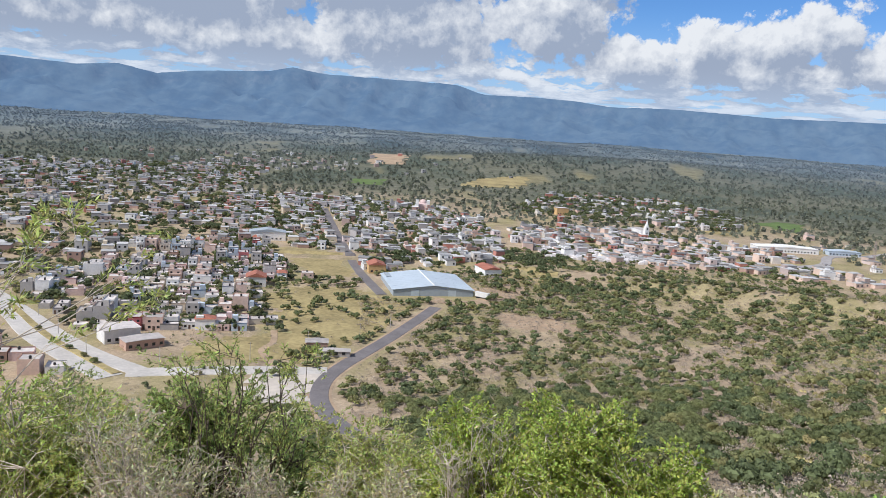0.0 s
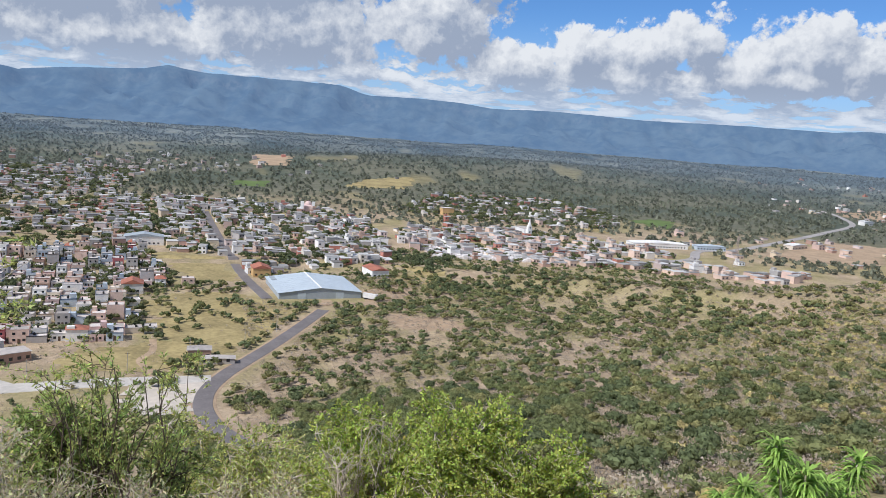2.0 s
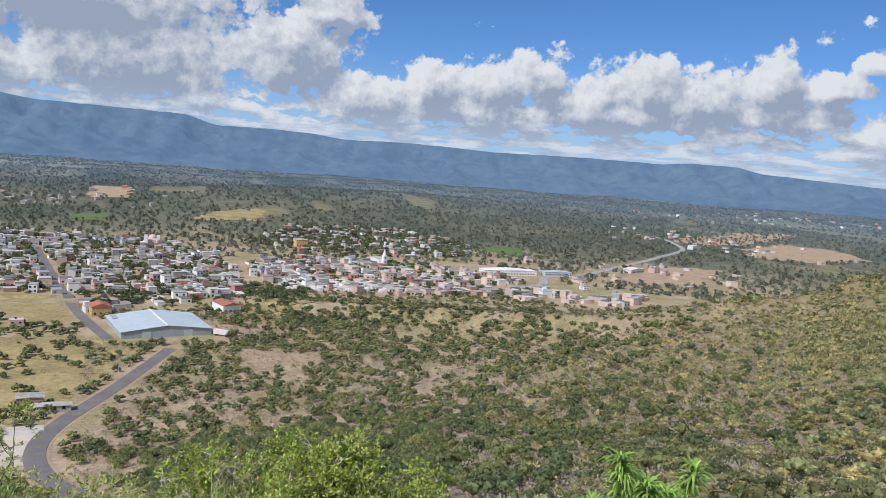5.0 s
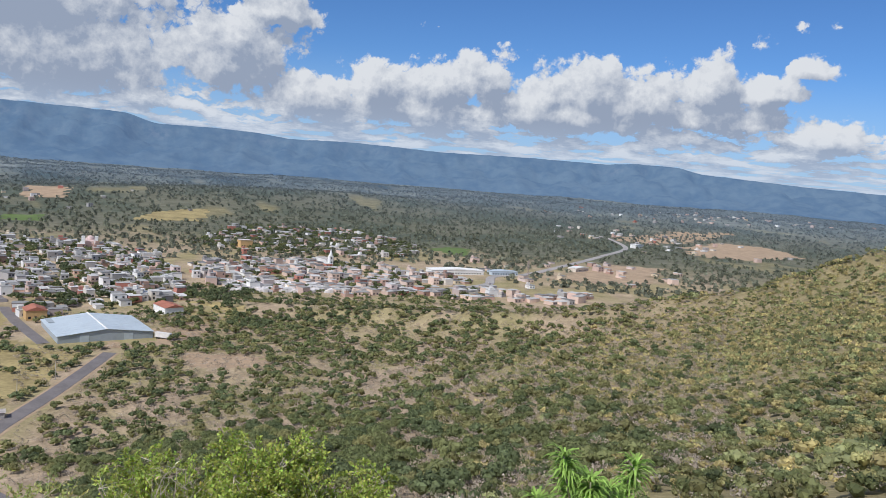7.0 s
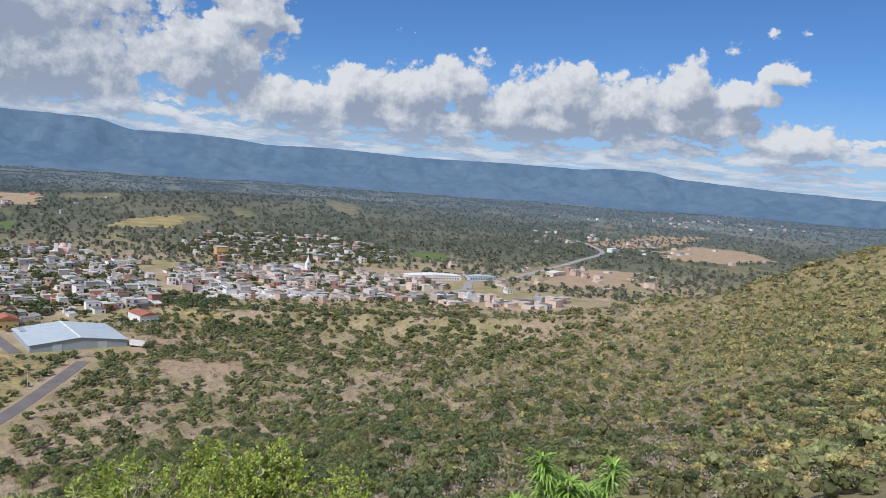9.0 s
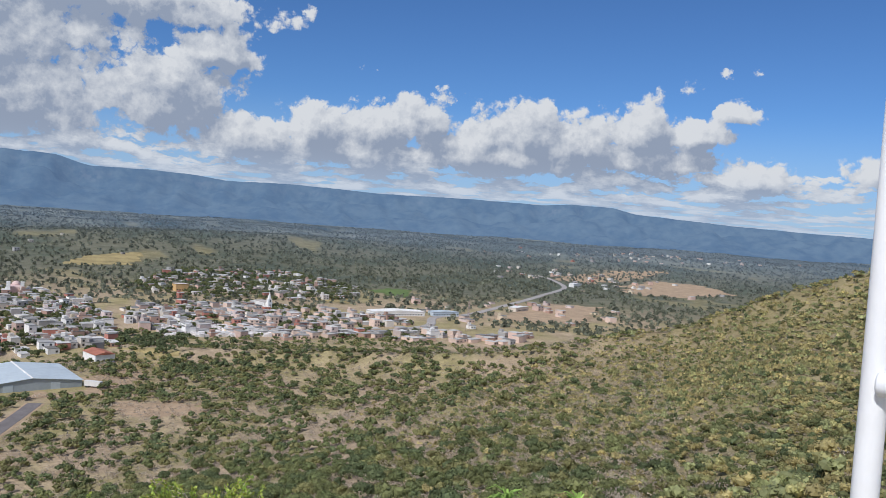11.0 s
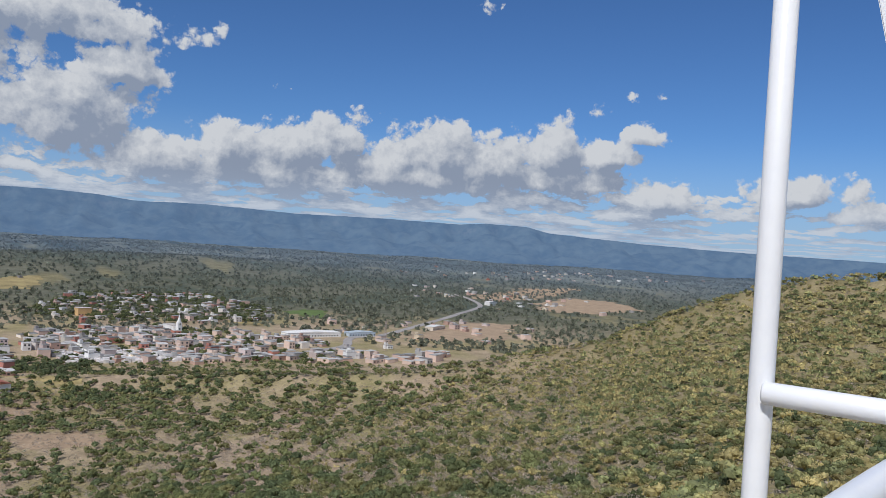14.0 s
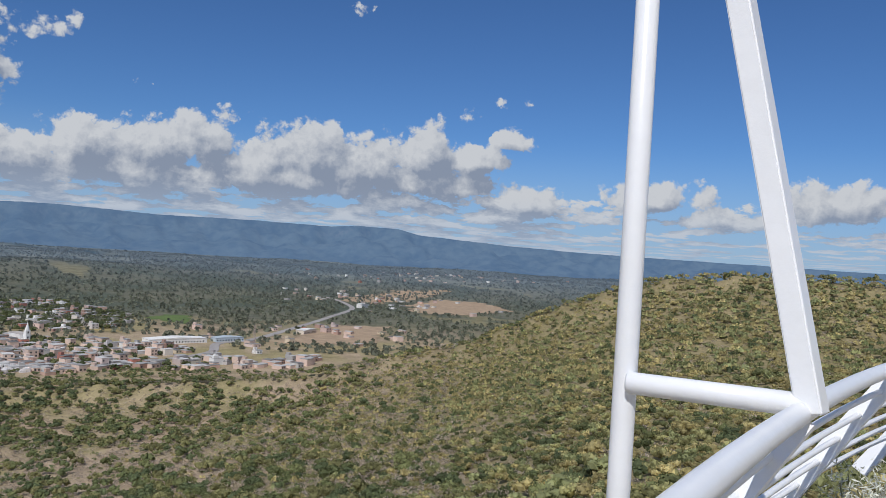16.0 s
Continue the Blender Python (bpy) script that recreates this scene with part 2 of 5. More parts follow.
def ground_material():
    """Dry soil, grass and scrub; the land-cover colour, hazed far off, comes with the sheet."""
    m = bpy.data.materials.new("ground")
    m.use_nodes = True
    w = Wires(m.node_tree)
    b = m.node_tree.nodes["Principled BSDF"]
    pos = w.node("ShaderNodeNewGeometry").outputs["Position"]
    land = w.node("ShaderNodeAttribute", attribute_name="land").outputs["Color"]
    f = w.math("ADD", w.math("MULTIPLY", w.noise(pos, 0.05, 4.0), 0.5), w.math("MULTIPLY", w.noise(pos, 0.5, 6.0, 0.65), 0.5))
    k = w.ramp(f, 0.34, 0.66, 0.62, 1.36, False)
    col = w.mix(1.0, land, w.xyz(k, k, k), "MULTIPLY")
    grass = w.ramp(w.noise(pos, 0.11, 5.0, 0.6), 0.5, 0.68, 0.0, 0.4)
    col = w.mix(grass, col, w.mix(1.0, land, (0.72, 0.82, 0.55), "MULTIPLY"))
    tufts = w.ramp(w.noise(pos, 1.7, 5.0, 0.7), 0.42, 0.62, 0.0, 0.45)
    col = w.mix(tufts, col, w.mix(1.0, land, (0.50, 0.54, 0.42), "MULTIPLY"))
    w.put(col, b.inputs["Base Color"])
    b.inputs["Roughness"].default_value = 0.95
    b.inputs["Specular IOR Level"].default_value = 0.15
    bn = w.node("ShaderNodeBump")
    bn.inputs["Strength"].default_value, bn.inputs["Distance"].default_value = 0.6, 0.3
    w.put(w.noise(pos, 0.9, 6.0), bn.inputs["Height"])
    w.put(bn.outputs[0], b.inputs["Normal"])
    return m


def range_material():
    """The far range, a backdrop: wooded slopes and rock bands, with blue haze painted into colour and glow."""
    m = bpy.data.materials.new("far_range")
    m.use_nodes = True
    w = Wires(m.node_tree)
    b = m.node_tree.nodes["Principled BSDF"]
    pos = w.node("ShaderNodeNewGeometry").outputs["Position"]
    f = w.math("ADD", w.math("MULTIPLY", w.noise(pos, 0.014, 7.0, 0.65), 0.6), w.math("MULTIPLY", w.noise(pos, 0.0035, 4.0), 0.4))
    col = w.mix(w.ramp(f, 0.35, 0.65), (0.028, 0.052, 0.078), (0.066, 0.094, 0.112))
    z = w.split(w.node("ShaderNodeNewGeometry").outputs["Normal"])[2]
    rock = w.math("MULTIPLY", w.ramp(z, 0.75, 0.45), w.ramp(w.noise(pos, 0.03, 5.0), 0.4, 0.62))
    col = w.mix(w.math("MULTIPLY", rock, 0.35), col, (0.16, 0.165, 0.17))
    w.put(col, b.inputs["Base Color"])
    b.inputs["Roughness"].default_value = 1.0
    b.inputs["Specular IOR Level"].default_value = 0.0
    # blue glow stands in for the hazy air before the range
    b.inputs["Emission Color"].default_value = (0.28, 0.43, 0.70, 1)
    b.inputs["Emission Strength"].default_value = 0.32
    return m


MAT_GROUND = ground_material()
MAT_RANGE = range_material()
MAT_LEAF = leaf_material("scrub_leaves", (0.07, 0.09, 0.035))
MAT_BARK = material("bark", (0.16, 0.13, 0.10), 0.9, 0.5, 20, 6)
MAT_ASPHALT = material("asphalt", (0.185, 0.165, 0.16), 0.85, 0.3, 8, 1.0, 0.2)
MAT_CONCRETE = material("pale_concrete", (0.52, 0.48, 0.43), 0.85, 0.2, 6, 0.6, 0.16)
MAT_EARTH = material("bare_earth", (0.40, 0.29, 0.19), 0.95, 0.5, 2, 0.5, 0.22)
MAT_DUST = material("pale_dust", (0.56, 0.49, 0.41), 0.95, 0.4, 2, 0.4, 0.15)
MAT_FIELD = material("mown_field", (0.34, 0.27, 0.125), 0.95, 0.5, 3, 0.35, 0.36)
MAT_PAINT = material("white_gloss_paint", (0.87, 0.87, 0.875), 0.30, 0.05, 60, 9, 0.03, spec=0.5)
MAT_ROOF_METAL = material("pale_blue_roof_sheet", (0.50, 0.56, 0.60), 0.5, 0.1, 4, 0.4, 0.08, 0.0, spec=0.4)
MAT_GREY_WALL = material("grey_wall", (0.36, 0.40, 0.43), 0.8, 0.1, 4, 0.5, 0.1)

# ---- mesh helpers ----
def fast_mesh(name, verts, faces, mats, colour=None, layer="tint", smooth_faces=False, slots=None):
    """A mesh from arrays; every face has the same number of corners. colour: one per vertex."""
    verts, faces = np.asarray(verts, np.float32), np.asarray(faces, np.int32)
    me = bpy.data.meshes.new(name)
    n, k = faces.shape
    me.vertices.add(len(verts))
    me.vertices.foreach_set("co", verts.ravel())
    me.loops.add(n * k)
    me.loops.foreach_set("vertex_index", faces.ravel())
    me.polygons.add(n)
    me.polygons.foreach_set("loop_start", np.arange(0, n * k, k, dtype=np.int32))
    me.polygons.foreach_set("loop_total", np.full(n, k, np.int32))
    me.polygons.foreach_set("use_smooth", np.full(n, bool(smooth_faces)))
    if slots is not None:
        me.polygons.foreach_set("material_index", np.asarray(slots, np.int32))
    if colour is not None:
        at = me.color_attributes.new(layer, "FLOAT_COLOR", "POINT")
        at.data.foreach_set("color", np.c_[np.asarray(colour, np.float32), np.ones(len(verts), np.float32)].ravel())
    for m in mats if isinstance(mats, (list, tuple)) else [mats]:
        me.materials.append(m)
    me.update(calc_edges=True)
    me.validate()
    return me


def grid_faces(rows, cols, wrap=False):
    i, j = np.meshgrid(np.arange(rows - 1), np.arange(cols if wrap else cols - 1), indexing="ij")
    j2 = (j + 1) % cols
    return np.stack([i * cols + j, i * cols + j2, (i + 1) * cols + j2, (i + 1) * cols + j], -1).reshape(-1, 4)


# ---- ground sheet ----
def land_cover(x, y):
    """Base colour of the land: pale soil on the slopes, straw in the fields, woods in the valley; distance haze is
    mixed in.
    """
    r, az = np.hypot(x, y), np.degrees(np.arctan2(x, y))
    soil, straw = np.array((0.44, 0.335, 0.235)), np.array((0.36, 0.30, 0.16))
    scrub, wood, olive = np.array((0.175, 0.17, 0.125)), np.array((0.11, 0.125, 0.095)), np.array((0.31, 0.255, 0.135))
    n1, n2 = wave_noise(x, y, 90, 11), wave_noise(x, y, 420, 12)
    c = soil + (straw - soil) * smooth(-0.3, 0.5, n1)[..., None]
    hill = smooth(28, 50, az) * (r < 700)
    c = c + (olive - c) * (hill * 0.85)[..., None]
    far = smooth(900, 1300, r)
    v = scrub + (wood - scrub) * smooth(-0.35, 0.35, n2 + 0.4 * n1)[..., None]
    n3 = wave_noise(x * 1.0, y * 0.35, 300, 17)
    v = v + (straw * 0.9 - v) * (smooth(0.52, 0.66, n3) * 0.6)[..., None]
    c = c + (v - c) * far[..., None]
    # distance haze put into the land colour: blue-grey, stronger farther out
    haze_share = smooth(1500, 3000, r)
    haze_tone = np.array((0.15, 0.185, 0.225))
    # paler bands, and darker ones painted in for cloud shadow on the plain
    haze_tone = haze_tone + (smooth(0.1, 0.5, wave_noise(x, y * 0.25, 520, 19)) * 0.07 - smooth(0.0, 0.5, wave_noise(x, y * 0.3, 800, 20)) * 0.055)[..., None] * np.array((1.1, 1.0, 0.75))
    c = c + (haze_tone + 0.35 * (c - 0.12) - c) * (haze_share * 0.95)[..., None]
    return np.clip(c, 0.01, 0.9)


def build_ground():
    azs = np.radians(np.r_[np.arange(-42, 84, 0.34), np.arange(84, 318, 4.0)])
    rs = np.r_[np.linspace(0.05, 2.0, 6), np.geomspace(2.3, 4400, 245)]
    a, r = np.meshgrid(azs, rs)
    x, y = (r * np.sin(a)).ravel(), (r * np.cos(a)).ravel()
    z = height(x, y)
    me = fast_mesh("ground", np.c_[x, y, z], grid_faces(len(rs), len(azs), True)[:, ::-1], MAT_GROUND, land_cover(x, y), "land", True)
    tagged(new("ground", me), "dry scrubland falling to a wide valley floor", "ground", kind="structure")


SKY_AZ = [-180, -60, -40, -30, -25.5, -23, -20.5, -18, -13, -11.5, -9, -3, 0.3, 2.2, 6, 9, 11, 15.8, 22, 28.6, 34, 36, 39, 40.5, 43, 46.5, 52.5, 62, 75, 180]
SKY_EL = [1, 2, 2.2, 2.18, 2.02, 2.3, 1.85, 2.2, 2.6, 2.95, 2.65, 2.65, 2.55, 2.0, 2.05, 1.95, 1.7, 1.82, 1.6, 1.68, 1.6, 1.78, 1.72, 1.35, 1.2, 1.0, 0.78, 0.66, 0.5, 1]


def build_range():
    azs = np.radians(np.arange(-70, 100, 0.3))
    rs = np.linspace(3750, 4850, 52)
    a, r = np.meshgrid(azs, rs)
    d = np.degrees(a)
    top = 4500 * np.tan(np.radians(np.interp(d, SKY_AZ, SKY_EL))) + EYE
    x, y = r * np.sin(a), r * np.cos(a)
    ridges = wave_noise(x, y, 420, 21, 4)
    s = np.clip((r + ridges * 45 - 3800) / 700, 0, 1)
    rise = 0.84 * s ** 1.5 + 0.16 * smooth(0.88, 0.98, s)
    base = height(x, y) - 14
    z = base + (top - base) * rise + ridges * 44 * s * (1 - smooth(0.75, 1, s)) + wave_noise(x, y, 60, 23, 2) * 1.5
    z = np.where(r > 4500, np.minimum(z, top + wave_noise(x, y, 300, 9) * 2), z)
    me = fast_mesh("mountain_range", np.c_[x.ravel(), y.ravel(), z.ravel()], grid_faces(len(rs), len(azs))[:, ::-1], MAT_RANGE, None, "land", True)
    tagged(new("backdrop_range", me), "long mesa range, tinted blue for haze, along the far side of the valley", "mountains", kind="structure")


build_ground()
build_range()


# ---- building blocks ----
def part(name, bm, mat, parent=None, label="", smooth_faces=False):
    """Links a bmesh as one mesh object under a thing or a part."""
    me = bpy.data.meshes.new(name)
    bm.to_mesh(me)
    bm.free()
    for m in mat if isinstance(mat, (list, tuple)) else [mat]:
        me.materials.append(m)
    if smooth_faces:
        me.polygons.foreach_set("use_smooth", np.ones(len(me.polygons), bool))
    ob = new(name, me)
    ob.parent = parent
    return tagged(ob, label)


def child(name, me, parent, label=""):
    ob = new(name, me)
    ob.parent = parent
    return tagged(ob, label)


def box(bm, x0, x1, y0, y1, z0, z1, slot=0):
    """A box added to bm."""
    v = [bm.verts.new(p) for p in ((x0, y0, z0), (x1, y0, z0), (x1, y1, z0), (x0, y1, z0), (x0, y0, z1), (x1, y0, z1), (x1, y1, z1), (x0, y1, z1))]
    for f in ((3, 2, 1, 0), (4, 5, 6, 7), (0, 1, 5, 4), (1, 2, 6, 5), (2, 3, 7, 6), (3, 0, 4, 7)):
        bm.faces.new([v[i] for i in f]).material_index = slot
    return bm


def tube(points, radii, sides=8, closed_ends=True):
    """A bmesh tube through points; radii: one or a list."""
    pts = [Vector(p) for p in points]
    radii = [radii] * len(pts) if isinstance(radii, (int, float)) else list(radii)
    bm = bmesh.new()
    side = None
    rings = []
    for i, p in enumerate(pts):
        d = (pts[min(i + 1, len(pts) - 1)] - pts[max(i - 1, 0)]).normalized()
        if side is None:
            side = d.cross(Vector((0.3, 0.2, 1) if abs(d.z) < 0.9 else (1, 0.1, 0))).normalized()
        side = (side - d * side.dot(d)).normalized()
        up = d.cross(side)
        rings.append([bm.verts.new(p + (side * math.cos(k * 2 * math.pi / sides) + up * math.sin(k * 2 * math.pi / sides)) * radii[i]) for k in range(sides)])
    for a, b in zip(rings, rings[1:]):
        for k in range(sides):
            bm.faces.new((a[k], a[(k + 1) % sides], b[(k + 1) % sides], b[k]))
    if closed_ends:
        bm.faces.new(rings[0][::-1])
        bm.faces.new(rings[-1])
    return bm


def inside(poly, x, y):
    """Which points lie in the polygon."""
    x, y = np.asarray(x, float), np.asarray(y, float)
    out = np.zeros(x.shape, bool)
    for (x0, y0), (x1, y1) in zip(poly, poly[1:] + poly[:1]):
        if y0 != y1:
            out ^= ((y0 > y) != (y1 > y)) & (x < (x1 - x0) * (y - y0) / (y1 - y0) + x0)
    return out


def smooth_line(points, step=3.0):
    """Points along a rounded line through the given ones."""
    p = np.array(points, float)
    p = np.r_[[2 * p[0] - p[1]], p, [2 * p[-1] - p[-2]]]
    out = []
    for a, b, c, d in zip(p, p[1:], p[2:], p[3:]):
        n = max(2, int(np.linalg.norm(c - b) / step))
        t = np.linspace(0, 1, n, endpoint=False)[:, None]
        out.append(0.5 * (2 * b + (c - a) * t + (2 * a - 5 * b + 4 * c - d) * t ** 2 + (3 * b - a - 3 * c + d) * t ** 3))
    return np.r_[np.concatenate(out), p[-2:-1]]


def ribbon(name, label, points, width, mat, lift=0.25, category="road", edges=None):
    """A road laid on the ground along a line, with a shallow shoulder down to the soil."""
    c = smooth_line(points)
    d = np.gradient(c, axis=0)
    nrm = np.c_[d[:, 1], -d[:, 0]] / np.linalg.norm(d, axis=1)[:, None]
    cols = [-width / 2 - 0.7, -width / 2, -width / 6, width / 6, width / 2, width / 2 + 0.7]
    mid = height(c[:, 0], c[:, 1])
    rows = []
    for k in cols:
        q = c + nrm * k
        z = height(q[:, 0], q[:, 1])
        z = 0.35 * z + 0.65 * mid + lift if abs(k) <= width / 2 else z - 0.3
        rows.append(np.c_[q, np.maximum(z, height(q[:, 0], q[:, 1]) + (lift * 0.6 if abs(k) <= width / 2 else -0.4))])
    v = np.stack(rows, 1).reshape(-1, 3)
    me = fast_mesh(name, v, grid_faces(len(c), len(cols)), mat)
    return tagged(new(name, me), label, category, kind="structure")


def patch(name, label, poly, mat, lift=0.15, cell=4.0, category="ground"):
    """A piece of ground with a ragged edge."""
    xs, ys = [p[0] for p in poly], [p[1] for p in poly]
    gx, gy = np.arange(min(xs), max(xs) + cell, cell), np.arange(min(ys), max(ys) + cell, cell)
    x, y = np.meshgrid(gx, gy)
    jx, jy = x + wave_noise(x, y, 17, 31) * cell * 0.35, y + wave_noise(x, y, 19, 32) * cell * 0.35
    f = grid_faces(len(gy), len(gx))
    cx, cy = (x[:-1, :-1] + cell / 2).ravel(), (y[:-1, :-1] + cell / 2).ravel()
    f = f[inside(poly, cx + wave_noise(cx, cy, 7 * cell, 33) * cell * 1.3, cy + wave_noise(cx, cy, 7 * cell, 34) * cell * 1.3)]
    z = height(jx, jy) + lift
    used, back = np.unique(f, return_inverse=True)
    v = np.c_[jx.ravel(), jy.ravel(), z.ravel()][used]
    me = fast_mesh(name, v, back.reshape(-1, 4), mat, None, "land", True)
    return tagged(new(name, me), label, category, kind="structure")

# ---- roads, yards and fields ----
BEND = [(-2, 452), (-11, 421), (-24, 379), (-34, 350), (-41, 329), (-45, 308), (-44, 288), (-39, 268), (-30, 241), (-20, 212), (-8, 173)]
STREET = [(-36, 476), (-56, 537), (-71, 594), (-94, 694), (-114, 782), (-140, 900)]
AVE_A = [(-330, 490), (-231, 398), (-187, 348), (-158, 321), (-129, 297)]
AVE_B = [(-300, 470), (-217, 390), (-172, 345), (-143, 321), (-116, 303)]
HIGHWAY = [(955, 1424), (948, 1363), (900, 1248), (832, 1156), (712, 1042), (558, 902), (447, 806), (392, 782), (355, 722), (300, 690)]
ribbon("road_shoulder", "pale earth shoulder along the bending road", BEND, 9.6, MAT_EARTH, 0.12)
ribbon("road", "grey asphalt road bending round the foot of the slope", BEND, 7.0, MAT_ASPHALT)
ribbon("road", "worn grey street running into the town", STREET, 6.5, MAT_ASPHALT, 0.2)
ribbon("road", "pale concrete avenue carriageway", AVE_A, 11, MAT_CONCRETE, 0.2)
ribbon("road", "pale concrete avenue carriageway beside the houses", AVE_B, 9, MAT_CONCRETE, 0.3)
ribbon("road", "pale concrete road end joining the asphalt", [(-125, 303), (-99, 311), (-72, 317), (-46, 321)], 10, MAT_CONCRETE, 0.3)
ribbon("road", "pale highway crossing the valley", HIGHWAY, 9, material("worn_pale_asphalt", (0.36, 0.33, 0.31), 0.9, 0.2, 5, 0.3, 0.2), 0.5)
ribbon("road", "dirt track across the grass", [(-82, 380), (-78, 360), (-80, 345), (-72, 330), (-66, 318)], 3.0, MAT_EARTH, 0.22)
ribbon("road", "dirt track along the scrub", [(20, 470), (75, 455), (110, 475), (150, 520), (180, 600)], 4.0, MAT_EARTH, 0.3)
ribbon("road_median", "dry grass median of the avenue", [(-224, 396), (-180, 347), (-151, 321), (-128, 301)], 3.2, MAT_FIELD, 0.5)
patch("ground_earth", "bare pale earth beside the road bend", [(-76, 312), (-47, 322), (-49, 296), (-44, 258), (-56, 268), (-70, 288)], MAT_DUST, 0.24)
patch("ground_yard", "bare earth yard beside the warehouse", [(-8, 462), (29, 462), (62, 515), (40, 562), (22, 500), (22, 476), (-5, 475)], MAT_EARTH)
patch("ground_clearing", "bare clearing in the scrub", [(34, 450), (80, 432), (74, 405), (39, 414)], MAT_EARTH)
patch("ground_field", "straw-green mown field", [(-146, 630), (-80, 594), (-57, 520), (-86, 518)], MAT_FIELD)
patch("ground_meadow", "dry yellow grass below the houses", [(-106, 462), (-80, 491), (-46, 484), (-14, 449), (-30, 390), (-50, 341), (-58, 331), (-114, 325), (-112, 355), (-77, 376), (-95, 430)], MAT_FIELD, 0.12)
patch("ground_lot", "dry straw field beside the red-roofed house", [(30, 575), (62, 520), (95, 500), (85, 560), (60, 590)], MAT_FIELD, 0.12)
patch("ground_flat", "cleared pale earth by the highway", [(452, 770), (650, 935), (720, 900), (634, 810), (566, 742), (484, 748)], MAT_EARTH, 0.3, 8)
patch("ground_quarry", "tan quarried earth", [(939, 1087), (1032, 1050), (1205, 1104), (1296, 1273), (1238, 1366), (1050, 1250)], MAT_EARTH, 0.4, 12)
patch("ground_quarry", "tan cleared field by the highway", [(955, 1364), (1261, 1558), (1440, 1553), (1187, 1374), (1013, 1296), (939, 1303)], MAT_EARTH, 0.4, 12)
MAT_GREEN = material("irrigated_crop", (0.12, 0.17, 0.05), 0.95, 0.5, 2, 0.2, 0.2)
patch("ground_crop", "green crop field", [(415, 1035), (447, 970), (494, 1075), (458, 1105)], MAT_GREEN, 0.3, 8)
patch("ground_crop", "green crop field among trees", [(-155, 1250), (-102, 1261), (-110, 1360), (-162, 1336)], MAT_GREEN, 0.3, 8)
patch("ground_crop", "tan fallow field on a low hill", [(22, 1323), (129, 1336), (150, 1530), (49, 1436)], MAT_FIELD, 0.4, 10)
patch("ground_crop", "tan fallow field", [(-169, 1622), (-92, 1616), (-99, 1828), (-185, 1902)], MAT_EARTH, 0.5, 12)
patch("ground_crop", "tan fallow field on the plain", [(300, 900), (335, 915), (360, 985), (318, 975)], MAT_FIELD, 0.3, 8)

# ---- lookout: platform edge, rail and frame of white tubes ----
def lookout():
    deck = bmesh.new()
    bmesh.ops.create_cone(deck, cap_ends=True, segments=96, radius1=24.2, radius2=24.2, depth=0.25, matrix=Matrix.Translation((7.98, -22.94, EYE - 1.78)))
    tagged(part("floor", deck, MAT_CONCRETE), "concrete lookout platform", "floor", kind="structure")
    rail = new("guard_rail")
    rail.location = (2.9, 1.18, EYE - 1.65)
    tagged(rail, "white painted curved steel tube guard rail", "railing")
    base = Vector(rail.location)

    def arc(a, radius, z):
        return Vector((8.03 + radius * math.sin(radians(a)), -22.94 + radius * math.cos(radians(a)), z)) - base

    angles = np.arange(-34, 22, 0.7)
    part("handrail", tube([arc(a, 24.64, EYE - 0.462) for a in angles], 0.039, 18), MAT_PAINT, rail, "", True)
    for k in range(1, 6):
        part("rod", tube([arc(a, 24.64 + 0.085 * k, EYE - 0.48 - 0.14 * k) for a in angles], 0.0165, 10), MAT_PAINT, rail, "", True)
    for a in np.arange(-12.2 - 5.2 * 4, 22, 5.2):
        bm = bmesh.new()
        top, foot = arc(a, 24.64, EYE - 0.48), arc(a - 1.15, 25.27, EYE - 1.5)
        along = (arc(a + 0.1, 24.64, EYE - 0.5) - top).normalized()
        out = along.cross(foot - top).normalized()
        corners = []
        for p, h in ((top, 0.05), (foot, 0.062)):
            corners.append([bm.verts.new(p + along * sx * 0.014 + ((foot - top).cross(along)).normalized() * sy * h) for sx, sy in ((-1, -1), (1, -1), (1, 1), (-1, 1))])
        for i in range(4):
            bm.faces.new((corners[0][i], corners[0][(i + 1) % 4], corners[1][(i + 1) % 4], corners[1][i]))
        bm.faces.new(corners[0][::-1])
        bm.faces.new(corners[1])
        bmesh.ops.recalc_face_normals(bm, faces=bm.faces)
        part("stanchion", bm, MAT_PAINT, rail, "flat white steel upright")

    frame_ob = new("steel_frame")
    tagged(frame_ob, "white painted steel tube frame standing by the rail", "steel frame")
    a = radians(55.97)
    foot = Vector((0.05 + 3.12 * math.sin(a), 3.12 * math.cos(a), EYE))
    frame_ob.location = (foot.x, foot.y, float(height(foot.x, foot.y)) - 0.1)
    low = Vector(frame_ob.location)
    part("post", tube([(0, 0, 0), (0, 0, 1.2), (0, 0, EYE - low.z), (0, 0, EYE - low.z + 2.6)], 0.0455, 28), MAT_PAINT, frame_ob, "", True)

    def at(az, el, d):
        return Vector((0.05 + d * math.sin(radians(az)), d * math.cos(radians(az)), EYE + d * math.tan(radians(el)))) - low

    knee = at(68.1, -8.3, 2.98)
    head = at(61.3, 22.2, 3.16)
    side = at(56.25, -8.1, 3.065)
    bar = part("crossbar", tube([side + (side - knee).normalized() * 0.008, side, side.lerp(knee, 0.5), knee], [0.036, 0.042, 0.042, 0.042], 22), MAT_PAINT, frame_ob, "", True)
    d = (head - knee).normalized()
    to_eye = (Vector((0, 0, EYE)) - low - knee).normalized()
    u = (to_eye - d * to_eye.dot(d)).normalized()
    w = d.cross(u)
    u, w = u * math.cos(0.30) - w * math.sin(0.30), w * math.cos(0.30) + u * math.sin(0.30)
    bm = bmesh.new()
    rings = []
